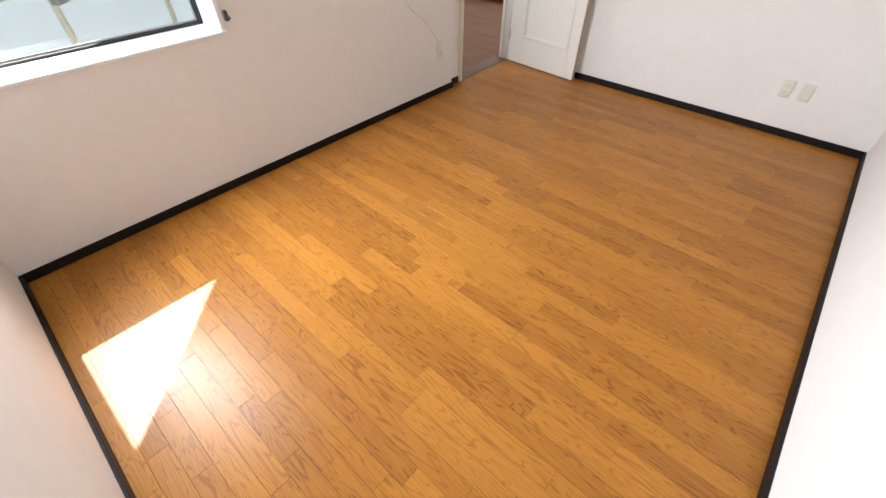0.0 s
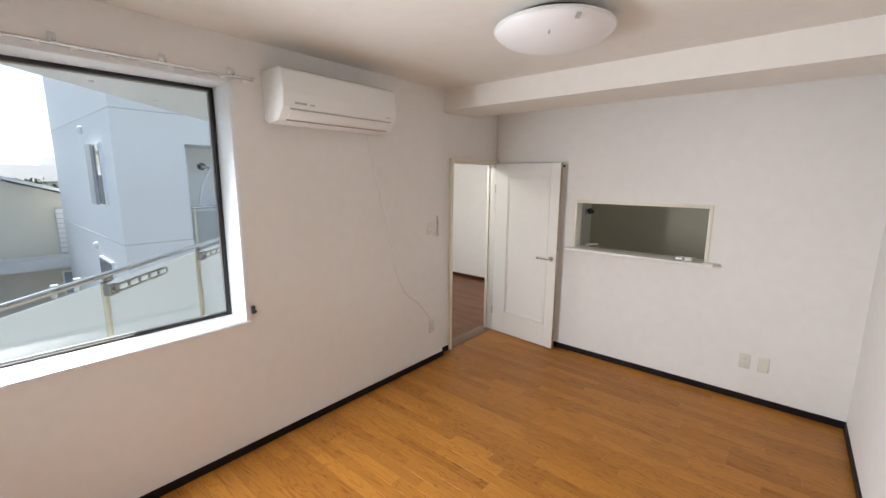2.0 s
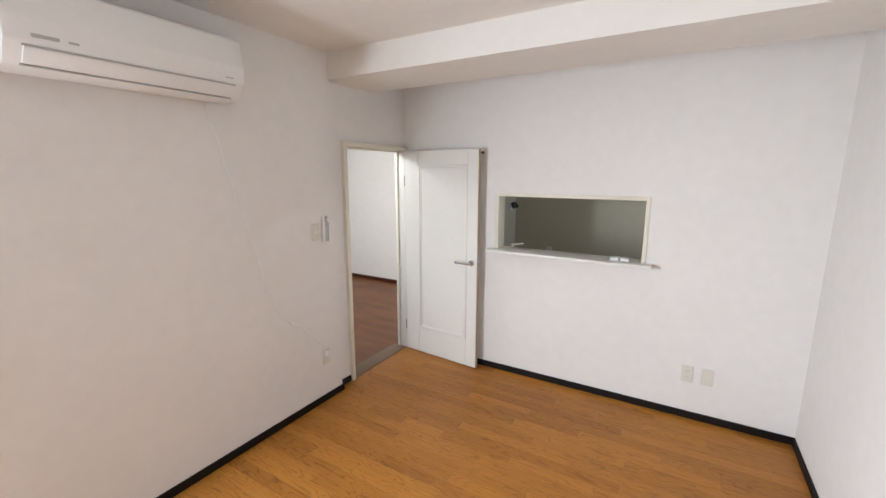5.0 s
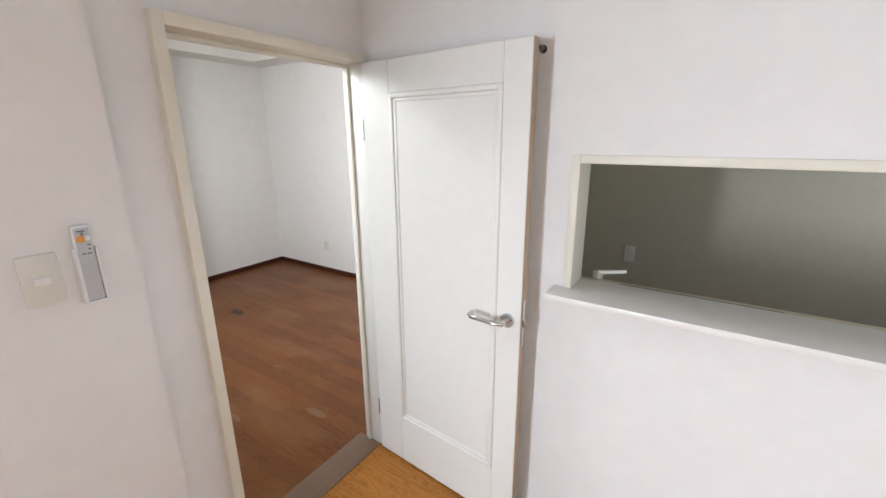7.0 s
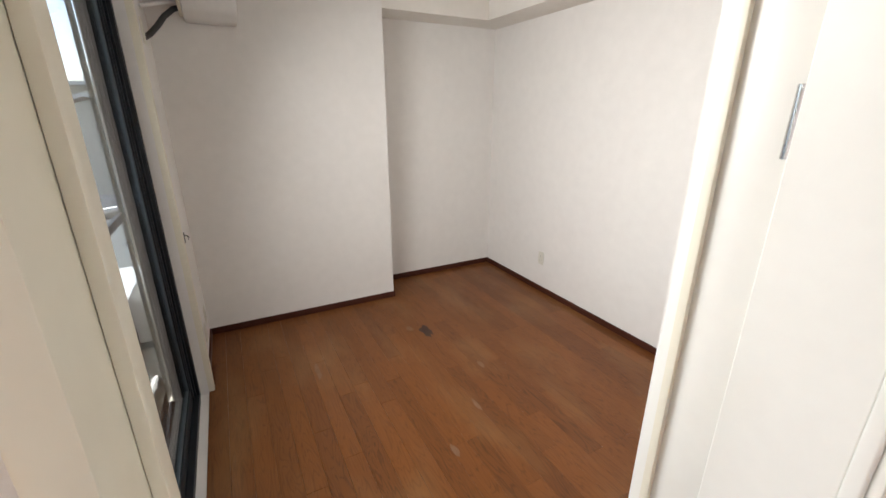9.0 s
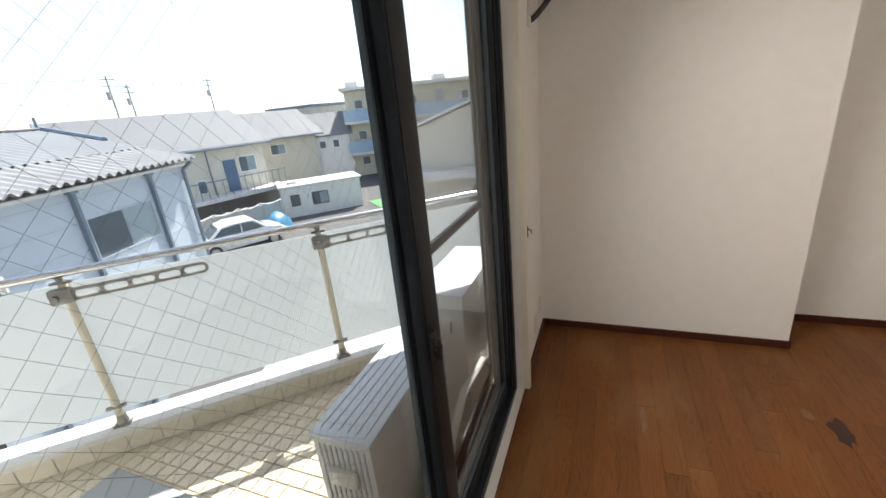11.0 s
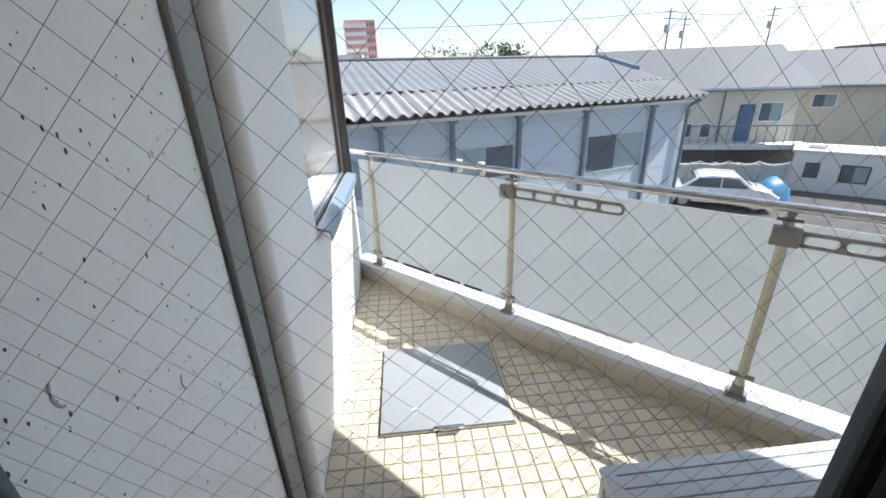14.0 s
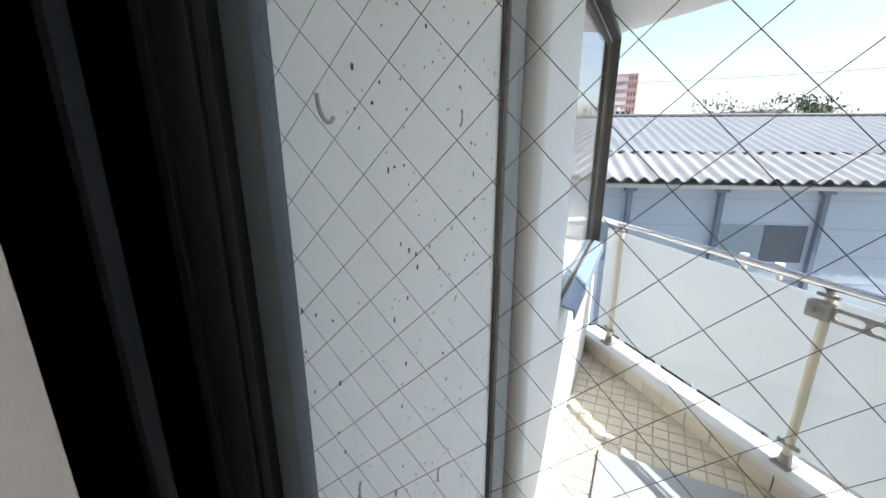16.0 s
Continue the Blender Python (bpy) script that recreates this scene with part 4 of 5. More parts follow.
# fixings under the canopy
for s in (0.55, 1.25, 1.95):
    q = along(s, -0.16, 2.36)
    bolt = thing("soffit_bolt", tuple(q), "small pale bolt head under the balcony canopy", "bolt", "canopy bolts")
    part("bolt_head", Shape().tube(q - Vector((0, 0, 0.012)), q - Vector((0, 0, 0.0005)), 0.014, 10), PLASTIC, bolt)

# railing
rail = thing("balcony_railing", tuple(along(2, 0, 0.02)), "steel balcony railing with frosted panels and ivory posts", "railing")
part("handrail", Shape().tube(along(-0.22, -0.02, 1.01), along(4.6, -0.02, 1.01), 0.021, 20), STEEL, rail, "round polished steel handrail")
SP = 1.335
for k in range(4):
    s = SP * k
    post = part("post", Shape().tube(along(s, 0, 0.05), along(s, 0, 0.96), 0.021, 18), POST, rail, "ivory post with rust stains")
    part("base_plate", strip(Shape(), s - 0.045, s + 0.045, -0.045, 0.045, 0.0205, 0.032, 0.003), BRONZE, post, "grey base plate")
    part("collar", Shape().tube(along(s, 0, 0.03), along(s, 0, 0.085), 0.030, 18, 0.026), BRONZE, post, "grey clamp collar")
    part("clamp_pin", Shape().tube(along(s - 0.05, -0.01, 0.145), along(s + 0.05, -0.01, 0.145), 0.012, 12), BRONZE, post, "grey cross pin")
    for a, b_ in ((-0.03, -0.03), (0.03, -0.03)):
        part("bolt", Shape().tube(along(s + a, b_, 0.03), along(s + a, b_, 0.042), 0.007, 6), BRONZE, post)
    part("top_clamp", Shape().tube(along(s, 0, 0.955), along(s, -0.018, 0.995), 0.012, 12, 0.02).tube(along(s - 0.045, -0.015, 0.958), along(s + 0.045, -0.015, 0.958), 0.010, 12), BRONZE, post, "grey clamp under the rail")
    pn = part("panel", strip(Shape(), s - 0.18 if k == 0 else s + 0.004, s + SP - 0.004, 0.028, 0.036, 0.10, 0.935, 0.001), FROST, rail, "frosted grey-green panel", smooth=False)
for s in (0.92, 1.10):
    part("rail_clip", Shape().tube(along(s, 0.01, 0.955), along(s, 0.0, 1.03), 0.016, 14).tube(along(s, 0, 1.03), along(s, 0, 1.04), 0.022, 14), PLASTIC, rail, "white rail clip")


def drying_arm(s):
    """A flat slotted arm folded along the rail."""
    arm = thing("drying_arm", tuple(along(s, -0.05, 0.9)), "folded grey laundry arm with oval slots on a railing post", "laundry arm", "laundry arms")
    part("bracket", strip(Shape(), s - 0.05, s + 0.05, -0.075, -0.022, 0.855, 0.935, 0.005), BRONZE, arm)
    part("bracket_knob", Shape().tube(along(s - 0.02, -0.075, 0.895), along(s - 0.02, -0.1, 0.895), 0.016, 14), BRONZE, arm)
    b = Shape()
    T_ = Matrix.Translation(along(s + 0.03, -0.062, 0.895)) @ Matrix.Rotation(math.atan2(RD.y, RD.x), 4, "Z")
    n, hh = 5, 0.034
    # plate between slots: web pieces round each oval hole
    bm = bmesh.new()

    def oval(cx, hw, hr, k=16):
        out = []
        for i in range(k):
            a = math.tau * i / k
            out.append((cx + math.copysign(hw, math.cos(a)) + hr * math.cos(a), hr * math.sin(a)))
        return out
    for j in range(n):
        cx = 0.085 + j * 0.127
        inner = oval(cx, 0.036, 0.0185)
        last = j == n - 1
        outer = []
        for (x, z) in inner:
            ox = cx + max(-0.0635, min(0.0635, (x - cx) * 1.25))
            outer.append((ox, math.copysign(hh, z) if abs(z) > 0.002 else 0.0) if not (last and x > cx + 0.03) else (cx + 0.036 + (x - cx - 0.036) * hh / 0.0185, z * hh / 0.0185))
        k = len(inner)
        vi = [[bm.verts.new((x, y, z)) for x, z in inner] for y in (0, 0.010)]
        vo = [[bm.verts.new((x, y, z)) for x, z in outer] for y in (0, 0.010)]
        for i in range(k):
            i2 = (i + 1) % k
            bm.faces.new((vi[0][i], vi[0][i2], vo[0][i2], vo[0][i]))
            bm.faces.new((vi[1][i2], vi[1][i], vo[1][i], vo[1][i2]))
            bm.faces.new((vi[0][i2], vi[0][i], vi[1][i], vi[1][i2]))
            bm.faces.new((vo[0][i], vo[0][i2], vo[1][i2], vo[1][i]))
    b.take(bm, T_)
    b.box(-0.03, 0.022, 0, 0.010, -0.034, 0.034, 0, 1, T_)
    part("arm", b, BRONZE, arm, smooth=False)
    return arm


drying_arm(SP)
drying_arm(2 * SP)

# escape hatch lid
eh = thing("escape_hatch", (-0.85, 1.46, FZ), "square grey escape hatch lid set on the balcony floor", "hatch")
part("lid", Shape().box(-1.195, -0.50, 1.115, 1.81, FZ + 0.006, FZ + 0.022, 0.003), mat("grey_painted_steel", (0.33, 0.36, 0.39), 0.5, 0.08, 5, 0.1, 90), eh)
part("frame", Shape().box(-1.205, -0.49, 1.105, 1.82, FZ - 0.004, FZ + 0.008, 0.002), mat("brown_hatch_rim", (0.20, 0.17, 0.12), 0.7, 0.2, 8), eh, "brown rim")
part("handle", Shape().path([(-0.90, 1.815, FZ + 0.012), (-0.90, 1.84, FZ + 0.014), (-0.80, 1.84, FZ + 0.014), (-0.80, 1.815, FZ + 0.012)], 0.006, 8).box(-0.93, -0.77, 1.80, 1.822, FZ + 0.01, FZ + 0.026, 0.003), STEEL, eh, "steel pull handle")
part("knob", Shape().turned([(0.014, 0), (0.014, 0.004), (0.009, 0.008)], 20, Matrix.Translation((-0.68, 1.67, FZ + 0.022))), PLASTIC, eh, "white button")


# lid colour made bluer than the casing for the sky it mirrors
UNITLID = mat("sky_tinted_lid", (0.66, 0.70, 0.73), 0.35, 0.03, 5)
UNITENAMEL = mat("unit_enamel", (0.66, 0.66, 0.62), 0.45, 0.05, 5)
LIDRIB = mat("lid_groove", (0.22, 0.26, 0.30), 0.5, 0.05, 5)


def outdoor_unit(x0, x1, y0, y1, z0, z1, label, n=6):
    ou = thing("outdoor_unit", ((x0 + x1) / 2, (y0 + y1) / 2, z0), label, "air conditioner")
    part("casing", Shape().box(x0, x1, y0, y1, z0 + 0.035, z1 - 0.022, 0.008), UNITENAMEL, ou)
    part("lid", Shape().box(x0 - 0.006, x1 + 0.006, y0 - 0.006, y1 + 0.006, z1 - 0.022, z1, 0.008), UNITLID, ou)
    for k in range(n):
        y = y0 + 0.03 + (y1 - y0 - 0.06) * k / max(n - 1, 1)
        part("lid_rib", Shape().box(x0 + 0.03, x1 - 0.03, y - 0.0025, y + 0.0025, z1 - 0.002, z1 + 0.0015, 0.0005, 1), LIDRIB, ou)
    part("side_cover", Shape().box(x1, x1 + 0.022, y0 + 0.05, y1 - 0.05, z0 + 0.16, z0 + 0.30, 0.006), IVORY, ou, "ivory side cover")
    part("side_grip", Shape().box(x1 - 0.001, x1 + 0.03, y0 + 0.07, y1 - 0.07, z1 - 0.22, z1 - 0.15, 0.006), IVORY, ou, "ivory side grip")
    for k in range(9 if n else 0):
        y = y0 + 0.03 + (y1 - y0 - 0.06) * k / 8
        part("side_slat", Shape().box(x1 - 0.002, x1 + 0.003, y - 0.004, y + 0.004, z0 + 0.06, z1 - 0.05), GREYPL, ou)
    cx = x0 + 0.26
    ring = Shape()
    for r in (0.05, 0.09, 0.13, 0.17, 0.21):
        r = r * (z1 - z0) / 0.6
        ring.path([(cx + r * math.cos(a * math.tau / 28), y0 - 0.008, (z0 + z1) / 2 + r * math.sin(a * math.tau / 28)) for a in range(29)], 0.003, 5)
    part("fan_grille", ring, DARKPL, ou, "dark round fan grille")
    for x in (x0 + 0.1, x1 - 0.1):
        part("foot", Shape().box(x - 0.05, x + 0.05, y0 - 0.02, y1 + 0.02, z0, z0 + 0.035, 0.004), DARKPL, ou)
    return ou


outdoor_unit(-1.975, -1.21, 2.61, 2.87, FZ, 0.52, "ivory outdoor air conditioner unit with ribbed lid")
outdoor_unit(-2.76, -2.03, 2.69, 2.97, FZ, 0.72, "taller ivory outdoor air conditioner unit with plain lid", 0)
hs = thing("pipe_lagging", (-2.0, 2.95, 0.1), "white lagged pipe running behind the outdoor units", "pipe")
part("lagging", Shape().path([(-1.30, 2.93, 0.0), (-1.5, 2.95, -0.07), (-1.75, 2.95, 0.02), (-1.95, 2.96, 0.18), (-2.2, 3.0, 0.22), (-2.4, 3.0, 0.05), (-2.55, 3.0, -0.05)], 0.022, 12), PLASTIC, hs)
part("tape_end", Shape().path([(-1.36, 2.95, -0.08), (-1.6, 2.97, -0.1), (-1.9, 2.99, -0.09), (-2.3, 2.99, -0.1)], 0.014, 10), GREYPL, hs)

# ---------------- outdoors ----------------
GZ = -4.2
EYE0 = Vector((-0.49, 3.575, 1.653))


def away(p, k):
    return EYE0 + (Vector(p) - EYE0) * k


structure("ground", Shape().box(-1500, 1500, -1500, 1500, GZ - 0.5, GZ), ASPHALT, "grey asphalt yard and ground", "ground")
structure("pavement", Shape().prism([(-3.5, -3.2), (-9.0, -5.0), (-16, -9), (-14, -1), (-5, 1)], GZ, GZ + 0.03), mat("bright_concrete", (0.50, 0.50, 0.48), 0.85, 0.1, 0.6, 0.3, 20), "pale concrete yard", "pavement")
structure("court", Shape().prism([(-24, -11.5), (-30, -6.5), (-26, -2), (-19, -6)], GZ, GZ + 0.04), mat("green_net", (0.10, 0.26, 0.10), 0.8, 0.2, 2, 0.2, 20), "green covered plot", "ground")


def facing(p0, p1):
    """Local frame of a facade: u from p0 to p1, v away from the balcony, z up from 0."""
    p0, p1 = Vector((*p0, 0)), Vector((*p1, 0))
    u = (p1 - p0).normalized()
    v = Vector((-u.y, u.x, 0))
    if v.dot(p0 - EYE0) < 0:
        v = -v
    m = Matrix.Identity(4)
    m.col[0][:3], m.col[1][:3], m.col[2][:3] = u, v, (0, 0, 1)
    return Matrix.Translation(p0) @ m, (p1 - p0).length


def glazing(parent, m, u0, u1, z0, z1, split=2, frame_mat=None, v=0.0, open_dark=True, t=0.05):
    w = part("window", Shape().box(u0, u1, v - t, v + 0.04, z0, z0 + t, 0, 1, m).box(u0, u1, v - t, v + 0.04, z1 - t, z1, 0, 1, m).box(u0, u0 + t, v - t, v + 0.04, z0 + t, z1 - t, 0, 1, m).box(u1 - t, u1, v - t, v + 0.04, z0 + t, z1 - t, 0, 1, m), frame_mat or WHITEFRAME, parent, smooth=False)
    for k in range(split):
        a = u0 + t + (u1 - u0 - 2 * t) * k / split
        b_ = u0 + t + (u1 - u0 - 2 * t) * (k + 1) / split
        part("pane", Shape().box(a + 0.008, b_ - 0.008, v - 0.012, v - 0.004, z0 + t, z1 - t, 0, 1, m), DARKGLASS if (k % 2 == 0) == open_dark else PALEGLASS, w, smooth=False)
    return w


PALEGLASS = mat("pale_window_glass", (0.28, 0.36, 0.38), 0.12, 0.1, 2)
WHITEMETAL = mat("white_painted_metal", (0.72, 0.72, 0.70), 0.5, 0.06, 3)


def wavy_roof(name, m, u0, u1, v0, v1, z0, z1, pitch, amp, material, parent, nv=6, skew=0.0):
    b = bmesh.new()
    n = int((u1 - u0) / pitch * 6)
    for lo in (0.0, -0.02):
        grid = [[b.verts.new((u0 + (u1 + skew * j / nv - u0) * i / n, v0 + (v1 - v0) * j / nv, z0 + (z1 - z0) * j / nv + lo + amp * math.cos(math.tau * (i / 6)))) for i in range(n + 1)] for j in range(nv + 1)]
        for j in range(nv):
            for i in range(n):
                q = (grid[j][i], grid[j][i + 1], grid[j + 1][i + 1], grid[j + 1][i])
                b.faces.new(q if lo == 0 else q[::-1])
    s = Shape().take(b, m)
    ob = part(name, s, material, parent, smooth=False)
    ob.data.polygons.foreach_set("use_smooth", [True] * len(ob.data.polygons))
    return ob


# warehouse
SIDEJOINT = mat("siding_joint", (0.36, 0.42, 0.48), 0.6)
wm_, wl = facing((2.2, -3.32), (-7.78, -6.63))
wh = thing("warehouse", tuple(wm_ @ Vector((5, 4, GZ))), "pale blue-grey warehouse with corrugated cement roof", "warehouse")
uw = lambda x: (x - 2.2) / (-7.78 - 2.2) * wl
part("wall", Shape().prism([(0, 0), (wl, 0), (wl + 8.3, 16), (0, 16)], GZ, 0.86, "z", 0, wm_).prism([(0, 0.86), (16, 0.86), (8, 2.0)], 0.0, wl, "x", 0, wm_), SIDING, wh, smooth=False)
wavy_roof("roof", wm_, -0.3, wl + 0.25, -0.35, 1.9, 0.96, 1.28, 0.235, 0.036, CORRUGATED, wh, 3, skew=1.14)
# upper tier: shallower waves, a darker and bluer grey than below
wavy_roof("upper_roof", wm_, -0.3, wl + 1.34, 1.8, 8.1, 1.29, 2.17, 0.235, 0.016, mat("dark_cement_roof", (0.19, 0.205, 0.22), 0.8, 0.2, 1.2, 0.3, 30), wh, 5, skew=3.2)
part("roof_back", Shape().prism([(7.9, 2.14), (16.3, 0.94), (16.3, 0.98), (7.9, 2.2)], -0.3, wl + 4.4, "x", 0, wm_), CORRUGATED, wh, smooth=False)
part("ridge_cap", Shape().box(-0.3, wl + 4.5, 7.8, 8.4, 2.14, 2.23, 0.03, 1, wm_), SLATEROOF, wh)
part("verge_flashing", Shape().path([wm_ @ Vector((wl + 0.25 + 4.3 * f, -0.35 + 8.45 * f, 1.01 + 1.2 * f)) for f in (0.5, 0.75, 1.0)], 0.09, 6).tube(wm_ @ Vector((wl + 4.5, 8.1, 2.2)), wm_ @ Vector((wl + 4.5, 8.1, 2.6)), 0.05, 6), BLUESTEEL, wh, "dark verge flashing")
part("eave_trim", Shape().box(-0.3, wl + 0.2, -0.16, -0.03, 0.80, 0.86, 0, 1, wm_), WHITEMETAL, wh)
for k in range(8):
    part("siding_line", Shape().box(0, wl, -0.006, 0.004, 0.62 - 0.45 * k, 0.635 - 0.45 * k, 0, 1, wm_), SIDEJOINT, wh, smooth=False)
for x in (1.2, -0.33, -1.66, -3.09, -4.74, -6.63):
    u = uw(x)
    part("column", Shape().box(u - 0.035, u + 0.035, -0.10, -0.002, GZ, 0.78, 0, 1, wm_).box(u - 0.09, u + 0.09, -0.12, -0.002, 0.74, 0.80, 0, 1, wm_), BLUESTEEL, wh, smooth=False)
part("corner_downpipe", Shape().tube(wm_ @ Vector((wl - 0.04, -0.08, GZ)), wm_ @ Vector((wl - 0.04, -0.08, 0.7)), 0.045, 10).tube(wm_ @ Vector((wl - 0.04, -0.08, 0.7)), wm_ @ Vector((wl + 0.1, -0.25, 0.86)), 0.045, 10), BLUESTEEL, wh)
# near-black sheet on the solid wall, its colour standing for an opening's shade
part("lower_opening", Shape().box(0.2, uw(-2.3), -0.012, 0.005, GZ + 0.3, -1.72, 0, 1, wm_), mat("opening_shade_dark", (0.03, 0.032, 0.035), 0.6, 0.2, 3), wh, "flat dark panel for the shade in a ground-floor opening", smooth=False)
for x in (0.9, 0.2, -0.5, -1.15, -1.8):
    part("opening_post", Shape().box(uw(x) - 0.04, uw(x) + 0.04, -0.08, -0.013, GZ, -1.72, 0, 1, wm_), WHITEMETAL, wh, smooth=False)
glazing(wh, wm_, uw(-1.75), uw(-3.0), -0.42, 0.24, 2, SIDING, open_dark=False, t=0.02)
glazing(wh, wm_, uw(-4.85), uw(-6.5), -0.62, 0.22, 2, SIDING, t=0.02)
glazing(wh, wm_, uw(0.6), uw(-0.2), -0.5, 0.25, 2, SIDING, t=0.02)


def house(name, p0, p1, depth, eave, ridge, walls, roofm, label, over=0.35, gable_front=False):
    m, ln = facing(p0, p1)
    h = thing(name, tuple(m @ Vector((ln / 2, depth / 2, GZ))), label, "house")
    s = Shape().box(0, ln, 0, depth, GZ, eave, 0, 1, m)
    if gable_front:
        s.prism([(0, eave), (ln, eave), (ln / 2, ridge - 0.1)], 0, depth, "y", 0, m)
        r = Shape().prism([(-over, eave - over * 0.25), (ln / 2, ridge), (ln / 2, ridge + 0.12), (-over, eave - over * 0.25 + 0.12)], -over, depth + over, "y", 0, m)
        r.prism([(ln + over, eave - over * 0.25), (ln + over, eave - over * 0.25 + 0.12), (ln / 2, ridge + 0.12), (ln / 2, ridge)], -over, depth + over, "y", 0, m)
    else:
        s.prism([(0, eave), (depth, eave), (depth / 2, ridge - 0.1)], 0, ln, "x", 0, m)
        r = Shape().prism([(-over, eave - 0.05), (depth / 2, ridge), (depth / 2, ridge + 0.1), (-over, eave + 0.07)], -over, ln + over, "x", 0, m)
        r.prism([(depth + over, eave - 0.05), (depth + over, eave + 0.07), (depth / 2, ridge + 0.1), (depth / 2, ridge)], -over, ln + over, "x", 0, m)
    part("wall", s, walls, h, smooth=False)
    part("roof", r, roofm, h, smooth=False)
    if not gable_front:
        part("gutter", Shape().tube(m @ Vector((-over, -over - 0.05, eave - 0.02)), m @ Vector((ln + over, -over - 0.05, eave - 0.02)), 0.06, 8), BLUESTEEL, h)
        part("verge_board", Shape().prism([(-over, eave - 0.12), (depth / 2, ridge - 0.06), (depth / 2, ridge + 0.16), (-over, eave + 0.12)], -over - 0.1, -over - 0.001, "x", 0, m), BLUESTEEL, h, smooth=False)
    return h, m, ln


# two-storey house with a walkway
a2, b2 = away((-11.0, -12.95, 0), 1.4), away((-16.25, -11.29, 0), 1.4)
b2 = a2.lerp(b2, 0.885)
T0 = 2.6                      # roof bay behind the warehouse, left of the walkway
a2 = a2 + (a2 - b2).normalized() * T0
h2, m2, l2 = house("terrace_house", a2[:2], b2[:2], 8.5, 0.45, 2.6, HOUSEWALL, SLATEROOF, "cream terrace house with slate roof and upper walkway", 0.5)
LF = l2 - T0
part("walkway", Shape().box(-0.5, l2 + 0.6, -1.3, -0.01, -2.55, -2.3, 0, 1, m2), CAPSTONE, h2, smooth=False)
part("lower_wall", Shape().box(-0.5, l2 + 0.6, -0.06, -0.02, GZ, -2.56, 0, 1, m2), mat("dark_lower_wall", (0.12, 0.12, 0.12), 0.8, 0.2, 1), h2, smooth=False)
for k in range(24):
    u = -0.4 + k * (l2 + 0.9) / 23
    part("baluster", Shape().box(u - 0.015, u + 0.015, -1.28, -1.25, -2.3, -1.35, 0, 1, m2), BLUESTEEL, h2, smooth=False)
part("rail", Shape().box(-0.5, l2 + 0.6, -1.29, -1.24, -1.36, -1.30, 0, 1, m2), BLUESTEEL, h2, smooth=False)
d2 = part("door", Shape().box(T0 + LF * 0.6, T0 + LF * 0.6 + 0.75, -0.05, -0.005, -2.29, -0.35, 0, 1, m2), mat("blue_door", (0.07, 0.14, 0.24), 0.5, 0.05, 3), h2, smooth=False)
glazing(h2, m2, T0 + LF * 0.6 + 0.95, T0 + LF * 0.6 + 2.1, -1.25, -0.25, 2)
for q in (0.056, 0.2, 0.34):
    glazing(h2, m2, T0 + LF * q, T0 + LF * q + 0.55, -2.1, -1.3, 1)
part("downpipe", Shape().tube(m2 @ Vector((T0 + LF * 0.475, -0.06, GZ)), m2 @ Vector((T0 + LF * 0.475, -0.06, 0.5)), 0.04, 8), BLUESTEEL, h2)
# cream house behind
h3, m3, l3 = house("cream_house", away((-19.0, -15.7, 0), 1.4)[:2], away((-22.5, -13.72, 0), 1.4)[:2], 9, 0.25, 2.4, HOUSEWALL, SLATEROOF, "cream house with grey roof behind the yard", 0.6)
glazing(h3, m3, l3 * 0.28, l3 * 0.28 + 1.3, -1.1, -0.25, 2)
h4, m4, l4 = house("white_house", away((-22.4, -13.75, 0), 1.42)[:2], away((-23.8, -12.0, 0), 1.42)[:2], 7, -0.05, 1.8, WHITEMETAL, SLATEROOF, "pale house with small upper windows", 0.3)
glazing(h4, m4, 0.4, 1.0, -1.2, -0.5, 1)
glazing(h4, m4, 1.6, 2.2, -1.2, -0.5, 1)
# site office
so_m, so_l = facing(away((-13.27, -8.73, 0), 1.5)[:2], away((-15.6, -6.4, 0), 1.5)[:2])
of_ = thing("site_office", tuple(so_m @ Vector((2, 1, GZ))), "white flat-roofed site office in the yard", "cabin")
part("body", Shape().box(0, so_l, 0, 2.4, GZ, -2.35, 0, 1, so_m), WHITEMETAL, of_, smooth=False)
part("roof", Shape().box(-0.12, so_l + 0.12, -0.15, 2.5, -2.35, -2.22, 0.02, 1, so_m), CAPSTONE, of_)
glazing(of_, so_m, 0.5, 1.05, -3.5, -2.8, 1, DARKPL)
glazing(of_, so_m, 1.8, 2.8, -3.6, -2.8, 2, DARKPL)
part("vent", Shape().box(0.5, 1.1, 0.6, 1.2, -2.22, -2.05, 0.03, 2, so_m), WHITEMETAL, of_)
# yard wall with a white cable over it
ym, yl = facing(away((-11.5, -12.3, 0), 1.2)[:2], away((-17.5, -9.6, 0), 1.25)[:2])
yw = tagged(new("wall_yard"), "grey concrete block yard wall", "wall", kind="structure")
yl *= 0.6
part("wall_body", Shape().box(0, yl, 0, 0.15, GZ, -2.72, 0, 1, ym), CONCRETE, yw, smooth=False)
for k in range(6):
    part("pier", Shape().box(yl * k / 5 - 0.1, yl * k / 5 + 0.1, -0.05, 0.2, GZ, -2.68, 0, 1, ym), CONCRETE, yw, smooth=False)
part("cable", Shape().path([ym @ Vector((yl * i / 20, -0.08, -2.58 - 0.18 * abs(math.sin(i * math.pi / 5)))) for i in range(21)], 0.03, 6), WHITEMETAL, yw, "white cable slung along the wall")


